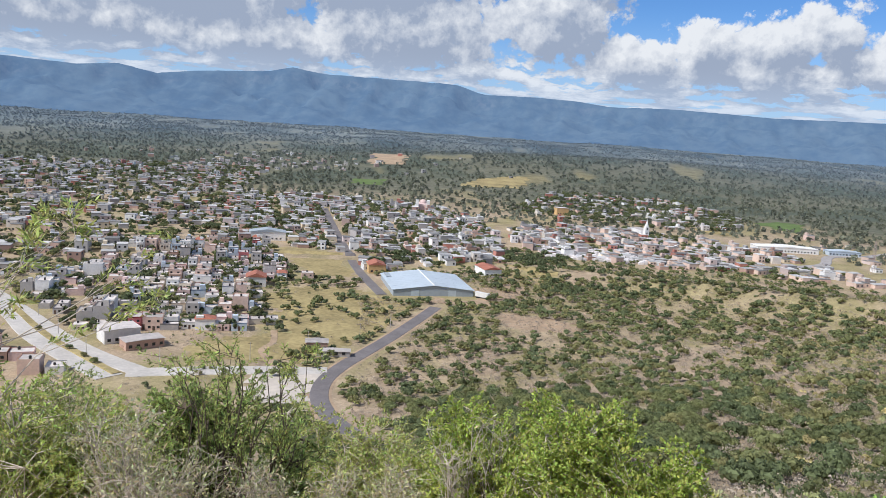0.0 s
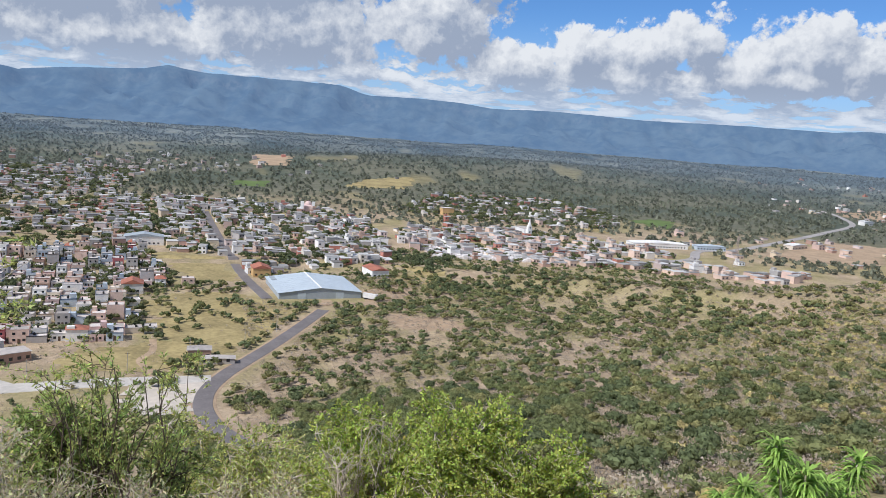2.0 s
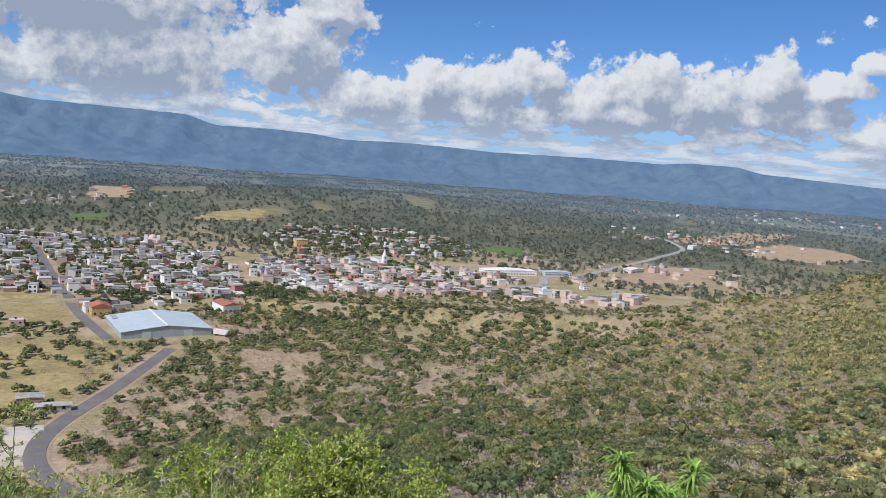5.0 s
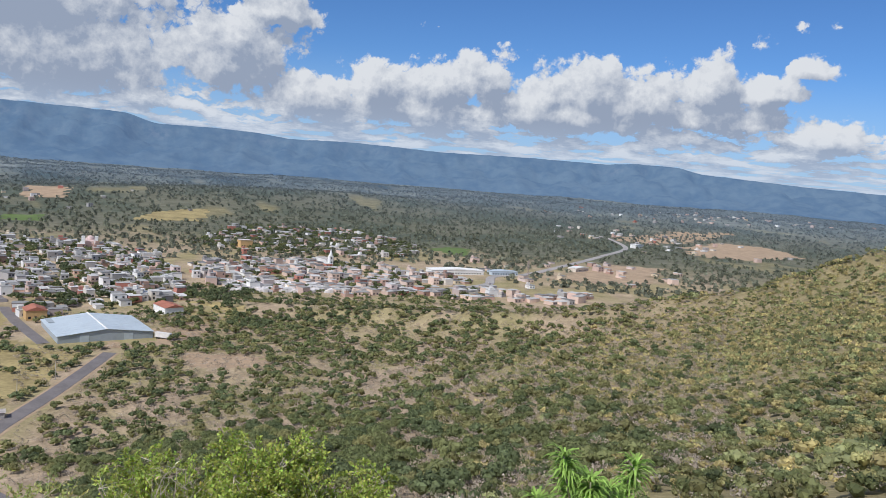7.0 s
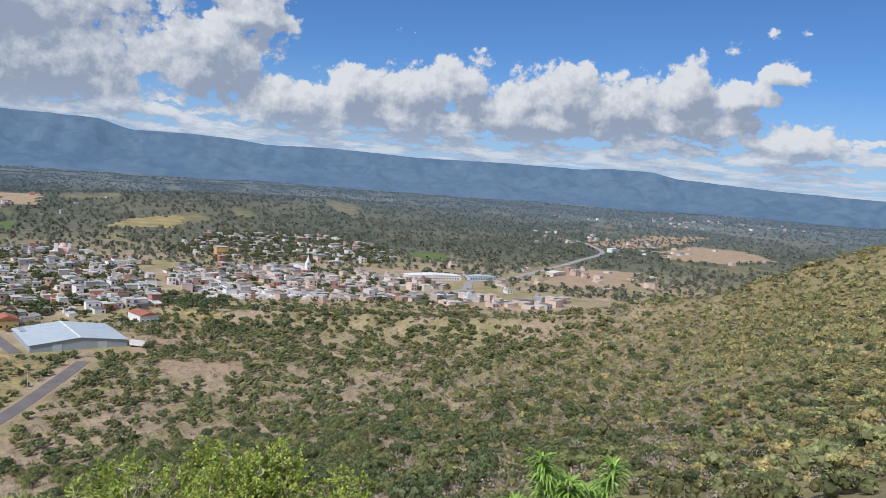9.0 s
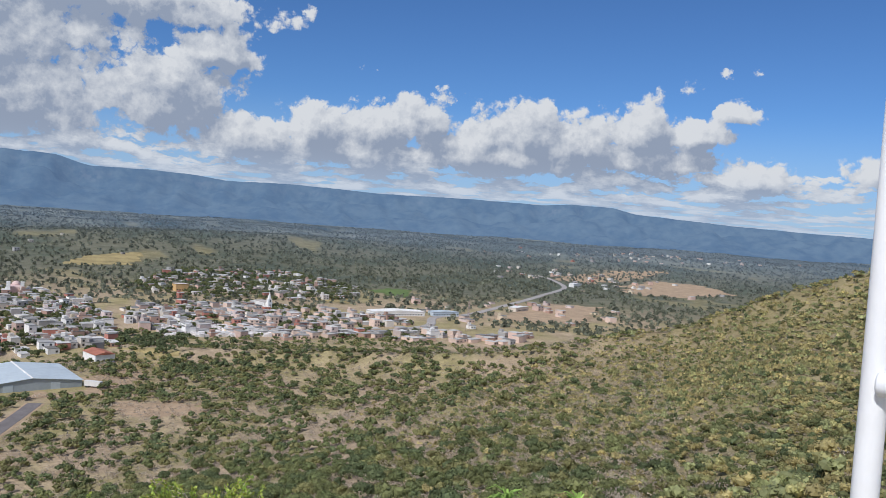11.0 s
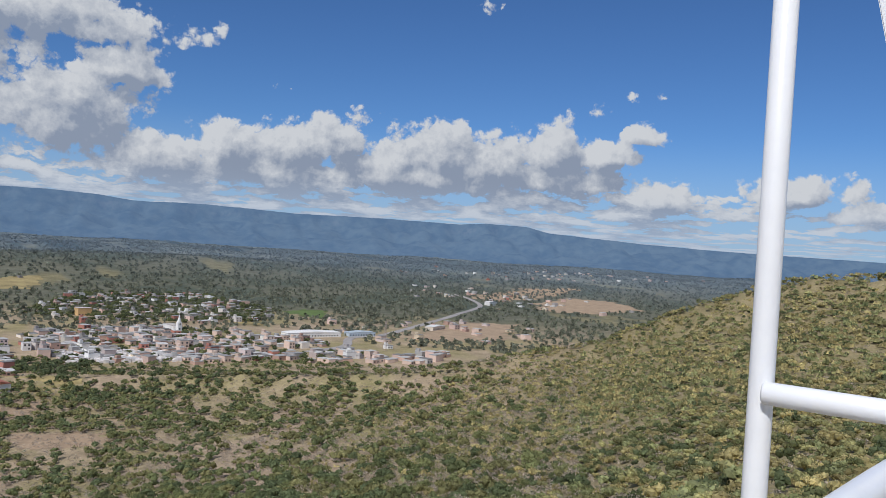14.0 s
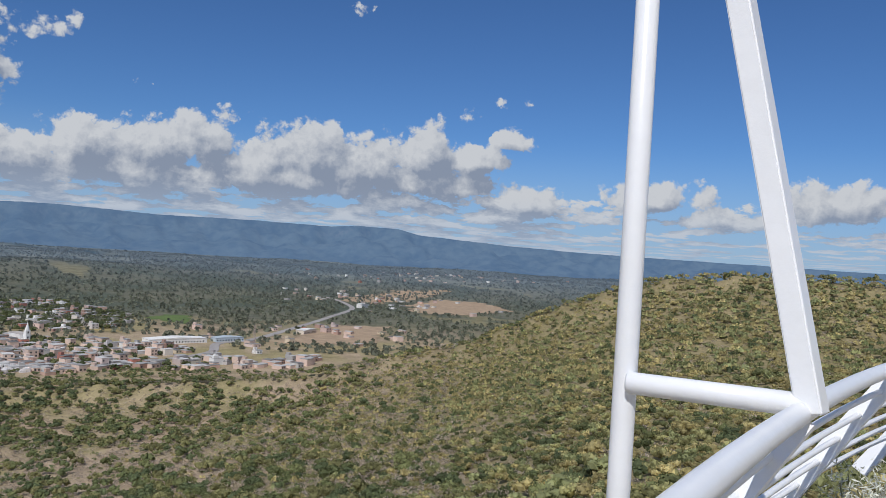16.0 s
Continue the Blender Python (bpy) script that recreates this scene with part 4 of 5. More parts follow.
def build_town():
    rest = near_houses()
    spots = rest + [tuple(p) for p in lots(T2, 0.70, 11)] + [tuple(p) for p in lots(T3, 0.34, 12)] + [tuple(p) for p in lots(T4, 0.76, 13)] + [tuple(p) for p in lots(T5, 0.75, 14)] + [tuple(p) for p in lots(T6, 0.2, 15)]
    rng = np.random.default_rng(16)
    for cx, cy, sx, sy, n in ((560, 850, 70, 60, 22), (1010, 1330, 90, 120, 45), (430, 760, 60, 30, 12), (1750, 2000, 260, 160, 60), (-330, 1600, 160, 120, 90)):
        for _ in range(n):
            x, y = rng.normal(cx, sx), rng.normal(cy, sy)
            if not near_roads(np.array(x), np.array(y)):
                spots.append((x, y, 0))
    far_houses(spots)
    warehouse()
    shed("red_roofed_house", "white house with a red gabled roof in a straw lot", "house", 34, 564, 13, 20, 5.5, 20, MAT_WALL["white"], MAT_TILE, 1.8)
    shed("market_hall", "long white hall with a grey metal roof", "hall", -150, 656, 30, 14, 7, 14, MAT_WALL["white"], MAT_GREY_WALL, 2.5)
    shed("factory_hall", "long hall with a bright white roof among trees", "hall", 352, 800, 64, 18, 5, 2, MAT_WALL["white"], MAT_WALL["white"], 1.5)
    shed("factory_hall", "low hall with a pale blue roof", "hall", 412, 800, 34, 12, 4.5, 2, MAT_WALL["pale_blue"], MAT_ROOF_METAL, 1.2)
    shed("roadside_hall", "white hall by the highway", "hall", 546, 850, 34, 12, 5, 30, MAT_WALL["cream"], MAT_WALL["white"], 1.2)
    shed("roadside_hall", "white block on a tan field", "hall", 905, 1215, 26, 12, 7, 20, MAT_WALL["white"], MAT_WALL["white"], 1.0)
    shed("ochre_house", "ochre house standing among trees", "house", 149, 1005, 16, 12, 9, 14, MAT_WALL["ochre"], MAT_SLAB, 0.4)
    shed("tiled_house", "orange house with a red tiled roof beside the street", "house", -47, 548, 12, 14, 6, 14, MAT_WALL["ochre"], MAT_TILE, 2.4)
    shed("tiled_house", "white house with a red tiled roof at the meadow edge", "house", -116, 480, 12, 12, 6, 14, MAT_WALL["white"], MAT_TILE, 2.6)
    shed("roadside_house", "small grey house beside the road", "house", -56, 353, 10, 7, 4.2, 8, MAT_WALL["brick"], MAT_SLAB, 0.4)
    shed("roadside_house", "low grey walled yard house beside the road", "house", -47, 345, 15, 5, 2.6, 8, MAT_WALL["grey_block"], MAT_SLAB, 0.3)
    shed("corner_house", "large white corner house on the avenue", "house", -147, 348, 16, 12, 6.3, 40, MAT_WALL["white"], MAT_SLAB, 0.4)
    shed("corner_house", "low brick house beside the avenue", "house", -133, 340, 17, 9, 4, 40, MAT_WALL["brick"], MAT_SLAB, 0.4)
    truck = new("lorry_trailer")
    truck.location, truck.rotation_euler = (27, 484, float(height(27, 484))), (0, 0, radians(-35))
    part("box_body", box(bmesh.new(), -5, 5, -1.25, 1.25, 1.1, 4.0), MAT_WALL["white"], truck)
    for x in (-3.6, -2.4, 3.8):
        part("wheel", tube([(x, -1.25, 0.5), (x, 1.25, 0.5)], 0.5, 12), MAT_TANK, truck)
    tagged(truck, "white lorry trailer parked beside the warehouse", "trailer")
    church()
    far_church(-28, 930)
    lattice_mast(383, 688, 30, "red and grey lattice mast")
    for x, y in ((-115, 313), (-81, 328), (-150, 322), (-176, 350), (-200, 378), (-60, 352), (-38, 372), (-25, 400)):
        power_pole(x, y)
    rngc = np.random.default_rng(3)
    tomb = []
    for _ in range(420):
        x, y = rngc.uniform(88, 175), rngc.uniform(655, 712)
        tomb.append((x, y))
    bm = bmesh.new()
    for x, y in tomb:
        z, a = float(height(x, y)), rngc.uniform(0.8, 2.0)
        box(bm, x - a, x + a, y - a, y + a, z - 0.5, z + rngc.uniform(1.2, 3.2))
    tagged(part("tombs", bm, material("whitewash", (0.70, 0.66, 0.64), 0.9, 0, 4, 0.5, 0.2, island=0.25)), "crowded pale tombs of a hillside cemetery", "tombs", kind="stuff")


build_town()

# ---- trees and scrub ----
GREENS = np.array([(0.19, 0.215, 0.09), (0.16, 0.192, 0.09), (0.225, 0.24, 0.10), (0.27, 0.26, 0.112)])
DRY = np.array([(0.56, 0.475, 0.385), (0.50, 0.415, 0.33), (0.45, 0.39, 0.295)])
OLIVE = np.array([(0.43, 0.365, 0.16), (0.48, 0.41, 0.19), (0.38, 0.36, 0.16), (0.33, 0.345, 0.16)])


def leaf_cloud(rng, n, lobes, size, flat=0.75, fuzz=0.18):
    """n small leaf clumps as small blades over a cluster of lobes [(x, y, z, r)]; each clump faces out, roughly."""
    lob = np.array(lobes, float)
    pick = rng.choice(len(lob), n, p=lob[:, 3] ** 2 / (lob[:, 3] ** 2).sum())
    d = rng.normal(size=(n, 3))
    d[:, 2] = np.abs(d[:, 2]) * 0.9 - 0.25
    d /= np.linalg.norm(d, axis=1)[:, None]
    r = lob[pick, 3] * (1 - np.abs(rng.normal(0, fuzz, n)))
    c = lob[pick, :3] + d * r[:, None] * (1, 1, flat)
    nrm = d + rng.normal(0, 0.55, (n, 3))
    nrm /= np.linalg.norm(nrm, axis=1)[:, None]
    a = np.cross(nrm, rng.normal(size=(n, 3)))
    a /= np.linalg.norm(a, axis=1)[:, None]
    b = np.cross(nrm, a)
    s = size * rng.uniform(0.6, 1.4, (n, 1))
    q = np.stack([c - a * s - b * s * 0.5, c + a * s - b * s * 0.4, c + b * s * 1.1], 1)
    return q.reshape(-1, 3)


def heart(rng, lobes, share=0.8, round_faces=20):
    """The closed, shady inside of a crown: an uneven many-sided lump in each lobe, as loose triangles."""
    bm = bmesh.new()
    if round_faces == 20:
        bmesh.ops.create_icosphere(bm, subdivisions=1, radius=1.0)
    else:
        bmesh.ops.create_cone(bm, cap_ends=False, segments=5, radius1=1.0, radius2=0.15, depth=1.5)
        bmesh.ops.triangulate(bm, faces=bm.faces)
    bm.verts.index_update()
    v, f = np.array([p.co[:] for p in bm.verts]), np.array([[p.index for p in t.verts] for t in bm.faces])
    bm.free()
    out = []
    for x, y, z, r in lobes:
        q = v * rng.uniform(0.7, 1.15, (len(v), 1)) * (r * share, r * share, r * share * 0.8) + (x, y, z)
        out.append(q[f].reshape(-1, 3))
    return np.concatenate(out)


def bush(rng, n, lobe_count, tall, size, share=0.8, cores=4, round_faces=20, flat=0.75, fuzz=0.18):
    """A unit crown: closed hearts in its largest lobes under a coat of leaf clumps."""
    lobes = crown_lobes(rng, 1.0, tall, lobe_count)
    big = sorted(lobes, key=lambda p: -p[3])[:cores]
    return np.r_[heart(rng, big, share, round_faces), leaf_cloud(rng, n, lobes, size, flat, fuzz)]


def crown_lobes(rng, width, tall, n):
    """Lobes of an uneven, spreading crown; width and tall in metres, base at 0."""
    out = []
    for i in range(n):
        a, k = rng.uniform(0, 6.283), math.sqrt(rng.uniform(0, 1))
        x, y = math.cos(a) * k * width * 0.33, math.sin(a) * k * width * 0.33
        out.append((x, y, tall * (0.72 - 0.25 * k * k) * rng.uniform(0.85, 1.1), width * rng.uniform(0.16, 0.25)))
    return out


def scatter(name, label, category, spots, kinds, mat):
    """Joins many plants into one mesh. spots: x, y, width, kind index, colour; kinds: unit leaf clouds (width 1, base at 0)."""
    rng = np.random.default_rng(77)
    V, C = [], []
    x, y = spots[:, 0], spots[:, 1]
    z = height(x, y)
    for i in range(len(spots)):
        q = kinds[int(spots[i, 3])]
        a, w = rng.uniform(0, 6.283), spots[i, 2]
        c, s = math.cos(a) * w, math.sin(a) * w
        V.append(np.c_[q[:, 0] * c - q[:, 1] * s + x[i], q[:, 0] * s + q[:, 1] * c + y[i], q[:, 2] * w * rng.uniform(0.85, 1.2) + z[i] - 0.04 * w])
        C.append(np.broadcast_to(spots[i, 4:7], (len(q), 3)))
    V = np.concatenate(V)
    me = fast_mesh(name, V, np.arange(len(V)).reshape(-1, 3), mat, np.concatenate(C))
    return tagged(new(name, me), label, category, kind="stuff")


def random_polar(rng, n, az0, az1, r0, r1, power=0.5):
    az, r = np.radians(rng.uniform(az0, az1, n)), (rng.uniform(r0 ** (1 / power), r1 ** (1 / power), n)) ** power
    return r * np.sin(az), r * np.cos(az)


BUILT = [T1, T2, T4, T5, T7, COMPOUND, FIELD]


def clear_of_town(x, y, extra=0.0):
    bad = near_roads(x, y, extra)
    for p in BUILT:
        bad |= inside(p, x, y)
    bad |= inside([(-73, 305), (-47, 316), (-49, 296), (-45, 262), (-56, 272), (-68, 288)], x, y)
    return ~bad


def mesquite(rng, width, leaf_mat):
    """A low spreading tree: forked trunk, limbs and a ragged crown."""
    root = new("mesquite_tree")
    tall = width * rng.uniform(0.55, 0.7)
    lobes = crown_lobes(rng, width, tall, 9)
    limbs = bmesh.new()
    trunk = tube([(0, 0, -0.3), (0.08, 0.05, tall * 0.18), (0.02, -0.1, tall * 0.32)], [0.2, 0.15, 0.12], 7)
    part("trunk", trunk, MAT_BARK, root)
    limbs.free()
    for x, y, z, r in lobes[:5]:
        part("limb", tube([(0.02, -0.1, tall * 0.3), (x * 0.45, y * 0.45, tall * 0.48), (x, y, z)], [0.1, 0.07, 0.02], 5), MAT_BARK, root)
    q = np.r_[heart(rng, lobes, 0.82), leaf_cloud(rng, 850, lobes, 0.2, 0.8, 0.1)]
    tint = np.repeat(GREENS[rng.integers(len(GREENS))][None] * rng.uniform(0.85, 1.15), len(q), 0)
    child("crown", fast_mesh("crown", q, np.arange(len(q)).reshape(-1, 3), leaf_mat, tint), root)
    return tagged(root, "low spreading green mesquite tree on dry soil", "tree", "mesquite trees on the slope")


def build_vegetation():
    rng = np.random.default_rng(21)
    kinds_mid = [bush(rng, 46, 7, 0.62, 0.075, 0.85, 5) for _ in range(10)]
    kinds_midfine = [bush(rng, 300, 9, 0.62, 0.045, 0.8, 6, fuzz=0.1) for _ in range(8)]
    kinds_dry = [leaf_cloud(rng, 40, crown_lobes(rng, 1.0, 0.6, 6), 0.042, fuzz=0.4) for _ in range(5)]
    kinds_small = [bush(rng, 22, 5, 0.6, 0.085, 0.95, 3, 10) for _ in range(10)]
    kinds_fine = [bush(rng, 90, 6, 0.62, 0.05, 0.8, 4) for _ in range(8)]
    kinds_far = [np.r_[heart(rng, [(0, 0, 0.3, 0.42)], 0.9, 10), leaf_cloud(rng, 7, [(0, 0, 0.3, 0.42), (0.2, 0.1, 0.35, 0.3)], 0.2)] for _ in range(6)]

    # single trees near the road
    x, y = random_polar(rng, 8000, -12, 42, 105, 560)
    dens = wave_noise(x, y, 75, 41) * 0.5 + wave_noise(x, y, 28, 42) * 0.4
    ok = clear_of_town(x, y, 1.5) & (dens > -0.2) & (rng.random(len(x)) < 1 - 0.85 * smooth(22, 42, np.degrees(np.arctan2(x, y))))
    ok &= ~inside([(34, 450), (80, 432), (74, 405), (39, 414)], x, y)
    ok &= ~(inside([(-106, 462), (-80, 491), (-46, 484), (-14, 449), (-30, 390), (-50, 341), (-58, 331), (-114, 325), (-112, 355), (-77, 376), (-95, 430)], x, y) & (rng.random(len(x)) < 0.75))
    x, y = x[ok], y[ok]
    order = np.argsort(np.hypot(x, y))
    x, y = x[order], y[order]
    taken, single = [], []
    for px, py in zip(x, y):
        if all((px - qx) ** 2 + (py - qy) ** 2 > 3.4 ** 2 for qx, qy in taken):
            taken.append((px, py))
    protos = [mesquite(rng, rng.uniform(5.0, 8.4), MAT_LEAF) for _ in range(9)]
    near = [p for p in taken if math.hypot(*p) > 118 and p[0] / p[1] < 0.36][:290]
    for i, (px, py) in enumerate(near):
        m = pose(px, py, float(height(px, py)), 0, 0, rng.uniform(0, 360))
        if i < len(protos):
            protos[i].matrix_basis = m
        else:
            copy_thing(protos[int(rng.integers(len(protos)))], m)
    for px, py in ((-187, 353), (-172, 338), (-160, 328), (-150, 319), (-142, 312)):
        t = mesquite(rng, rng.uniform(3.0, 4.0), MAT_LEAF)
        t.matrix_basis = pose(px, py, float(height(px, py)) + 0.45)
        tagged(t, "small round green tree on the avenue median", "tree", "median trees")
    chosen = set(near)
    rest = [p for p in taken if p not in chosen]
    rows = []
    for px, py in rest:
        if rng.random() < 0.72:
            rows.append((px, py, rng.uniform(4.0, 7.5), rng.integers(8), *(GREENS[rng.integers(4)] * rng.uniform(0.8, 1.15))))
    # scrub over the whole slope, low and mixed
    x, y = random_polar(rng, 16000, -40, 46, 60, 700)
    dens = wave_noise(x, y, 60, 43) + 0.4 * wave_noise(x, y, 20, 44)
    ok = clear_of_town(x, y) & (dens > -0.35) & (rng.random(len(x)) < 0.85 * (1 - smooth(26, 46, np.degrees(np.arctan2(x, y)))))
    ok &= ~inside([(34, 450), (80, 432), (74, 405), (39, 414)], x, y)
    ok &= ~(inside([(-106, 462), (-80, 491), (-46, 484), (-14, 449), (-30, 390), (-50, 341), (-58, 331), (-114, 325), (-112, 355), (-77, 376), (-95, 430)], x, y) & (rng.random(len(x)) < 0.8))
    small, dry = [], []
    for px, py in zip(x[ok], y[ok]):
        far = math.hypot(px, py) > 420
        if far and rng.random() < 0.45:
            rows.append((px, py, rng.uniform(3.5, 6.5), rng.integers(8), *(GREENS[rng.integers(4)] * rng.uniform(0.85, 1.15))))
        elif rng.random() < 0.68:
            dry.append((px, py, rng.uniform(2.2, 5.0), rng.integers(5), *(DRY[rng.integers(3)] * rng.uniform(0.8, 1.15))))
        else:
            small.append((px, py, rng.uniform(1.5, 4.2), rng.integers(8), *(GREENS[rng.integers(4)] * rng.uniform(0.85, 1.25))))
    x, y = random_polar(rng, 15000, -6, 44, 90, 560)
    ok = clear_of_town(x, y)
    for px, py in zip(x[ok], y[ok]):
        dry.append((px, py, rng.uniform(1.6, 4.2), rng.integers(5), *(DRY[rng.integers(3)] * rng.uniform(0.65, 1.1))))
    # the hill across the hollow
    x, y = random_polar(rng, 27000, 20, 84, 60, 440)
    dens = wave_noise(x, y, 50, 45) + 0.4 * wave_noise(x, y, 18, 46)
    ok = (dens > -1.1) & (rng.random(len(x)) < smooth(18, 44, np.degrees(np.arctan2(x, y))))
    x, y = x[ok], y[ok]
    cx, cy = random_polar(rng, 3200, 42, 84, 270, 400)
    for px, py in zip(np.r_[x, cx], np.r_[y, cy]):
        up = math.degrees(math.atan2(px, py)) > 50 or math.hypot(px, py) > 250
        u = rng.random()
        if u < (0.2 if up else 0.42):
            dry.append((px, py, rng.uniform(1.2, 2.8), rng.integers(5), *(DRY[rng.integers(3)] * rng.uniform(0.8, 1.1))))
        else:
            col = OLIVE[rng.integers(4)] * rng.uniform(0.7, 1.25) if rng.random() < (0.7 if up else 0.4) else GREENS[rng.integers(4)] * rng.uniform(0.6, 1.05)
            small.append((px, py, rng.uniform(1.3, 3.8) * (1.3 if u > 0.9 else 0.95), rng.integers(8), *(col * rng.uniform(0.8, 1.2))))
    # trees between the houses and along the river
    for poly, n in ((T1, 280), (T2, 800), (T4, 190), (T3, 1800), (T6, 600)):
        xs, ys = [p[0] for p in poly], [p[1] for p in poly]
        x, y = rng.uniform(min(xs), max(xs), n * 2), rng.uniform(min(ys), max(ys), n * 2)
        ok = inside(poly, x, y) & ~near_roads(x, y) & ~inside(FIELD, x, y) & ~inside(COMPOUND, x, y)
        for px, py in zip(x[ok], y[ok]):
            rows.append((px, py, rng.uniform(5.0, 10.5), rng.integers(8), *(GREENS[rng.integers(3)] * rng.uniform(0.55, 0.9))))
    for cx, cy, sx, sy, n in ((-30, 602, 9, 9, 26), (78, 640, 22, 26, 60), (110, 560, 40, 34, 70), (-70, 960, 40, 20, 40)):
        for _ in range(n):
            rows.append((rng.normal(cx, sx), rng.normal(cy, sy), rng.uniform(5, 9), rng.integers(8), *(GREENS[1] * rng.uniform(0.6, 0.9))))
    rows = np.array(rows)
    close = np.hypot(rows[:, 0], rows[:, 1]) < 290
    scatter("mesquites", "green mesquite trees on the near slope", "trees", rows[close], kinds_midfine, MAT_LEAF)
    scatter("mesquites", "scattered green mesquite trees over the dry slope and town", "trees", rows[~close], kinds_mid, MAT_LEAF)
    small = np.array(small)
    close = np.hypot(small[:, 0], small[:, 1]) < 215
    scatter("scrub", "low green and olive scrub on the near hillside", "scrub", small[close], kinds_fine, MAT_LEAF)
    scatter("scrub", "low green and olive scrub covering the slope and hill", "scrub", small[~close], kinds_small, MAT_LEAF)
    scatter("dry_scrub", "leafless grey-brown scrub on pale soil", "scrub", np.array(dry), kinds_dry, MAT_LEAF)
    # woods of the valley
    x, y = random_polar(rng, 40000, -38, 62, 820, 3850, 0.66)
    r, az = np.hypot(x, y), np.degrees(np.arctan2(x, y))
    belt = np.exp(-((r - 1080 - 60 * np.sin(az / 6)) / 110) ** 2)
    dens = wave_noise(x, y, 420, 12) + 0.4 * wave_noise(x, y, 90, 11) + 1.6 * belt
    ok = (dens > -0.75) & clear_of_town(x, y) & ~(inside(T3, x, y) & (rng.random(len(x)) < 0.6)) & (wave_noise(x, y * 0.35, 300, 17) < 0.52 + 2 * belt)
    for p in ([(22, 1323), (129, 1336), (150, 1530), (49, 1436)], [(939, 1087), (1032, 1050), (1205, 1104), (1296, 1273), (1238, 1366), (1050, 1250)],
              [(415, 1035), (447, 970), (494, 1075), (458, 1105)], [(452, 770), (650, 935), (720, 900), (634, 810), (566, 742), (484, 748)], [(-155, 1250), (-102, 1261), (-110, 1360), (-162, 1336)], [(-169, 1622), (-92, 1616), (-99, 1828), (-185, 1902)]):
        ok &= ~inside(p, x, y)
    x, y, r = x[ok], y[ok], r[ok]
    n = len(x)
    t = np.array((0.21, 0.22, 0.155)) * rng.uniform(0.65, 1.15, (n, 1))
    # haze painted into the tint: far trees go paler and bluer
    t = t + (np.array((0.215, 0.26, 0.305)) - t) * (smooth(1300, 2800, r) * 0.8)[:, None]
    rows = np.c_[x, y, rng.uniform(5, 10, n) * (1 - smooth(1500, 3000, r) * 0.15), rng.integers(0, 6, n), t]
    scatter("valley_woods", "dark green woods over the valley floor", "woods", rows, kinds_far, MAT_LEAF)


build_vegetation()

# ---- shrubs just below the lookout ----
MAT_TWIG = material("grey_twig", (0.56, 0.48, 0.39), 0.9, 0.3, 40, 8, 0.2)
MAT_DARK_TWIG = material("dark_twig", (0.13, 0.10, 0.07), 0.9, 0.3, 40, 8, 0.2)
MAT_LEAF_NEAR = leaf_material("fresh_leaves", (0.15, 0.22, 0.05), island=0.4)


def spot(az, el, d):
    """A point at that azimuth, elevation and level distance from the eye."""
    return np.array((d * math.sin(radians(az)), d * math.cos(radians(az)), EYE + d * math.tan(radians(el))))


def tubes(lines, radii, sides=4):
    """Many thin tubes as one vertex and face array. lines: (n, k, 3)."""
    lines, n, k = np.asarray(lines), len(lines), len(lines[0])
    d = np.gradient(lines, axis=1)
    d /= np.linalg.norm(d, axis=2)[..., None] + 1e-9
    a = np.cross(d, np.array((0.31, 0.22, 0.92)))
    a /= np.linalg.norm(a, axis=2)[..., None] + 1e-9
    b = np.cross(d, a)
    ang = np.arange(sides) * 2 * math.pi / sides
    r = np.asarray(radii)[..., None, None]
    ring = lines[:, :, None] + (a[:, :, None] * np.cos(ang)[:, None] + b[:, :, None] * np.sin(ang)[:, None]) * r
    f = grid_faces(k, sides, True)
    F = (f[None] + (np.arange(n) * k * sides)[:, None, None]).reshape(-1, 4)
    return ring.reshape(-1, 3), F


def bend(rng, p0, p1, k=6, sag=0.12, wobble=0.05):
    """Curved lines from points p0 to points p1."""
    t = np.linspace(0, 1, k)[None, :, None]
    d = np.linalg.norm(p1 - p0, axis=1)[:, None, None]
    mid = p0[:, None] * (1 - t) + p1[:, None] * t
    lift = np.zeros_like(mid)
    lift[..., 2] = (np.sin(t * math.pi) * d * sag)[..., 0]
    return mid + lift + rng.normal(0, wobble, mid.shape) * d * np.sin(t * math.pi)


def leaf_quads(rng, c, way, length, width, droop=0.0):
    """Leaf blades at c that point along way."""
    n = len(c)
    way = way / (np.linalg.norm(way, axis=1)[:, None] + 1e-9)
    side = np.cross(way, rng.normal(size=(n, 3)))
    side /= np.linalg.norm(side, axis=1)[:, None] + 1e-9
    L, W = length * rng.uniform(0.65, 1.3, (n, 1)), width * rng.uniform(0.7, 1.25, (n, 1))
    tip = c + way * L
    tip[:, 2] -= droop * L[:, 0]
    m = c + way * L * 0.45
    return np.stack([c, m - side * W / 2, tip, m + side * W / 2], 1).reshape(-1, 3)


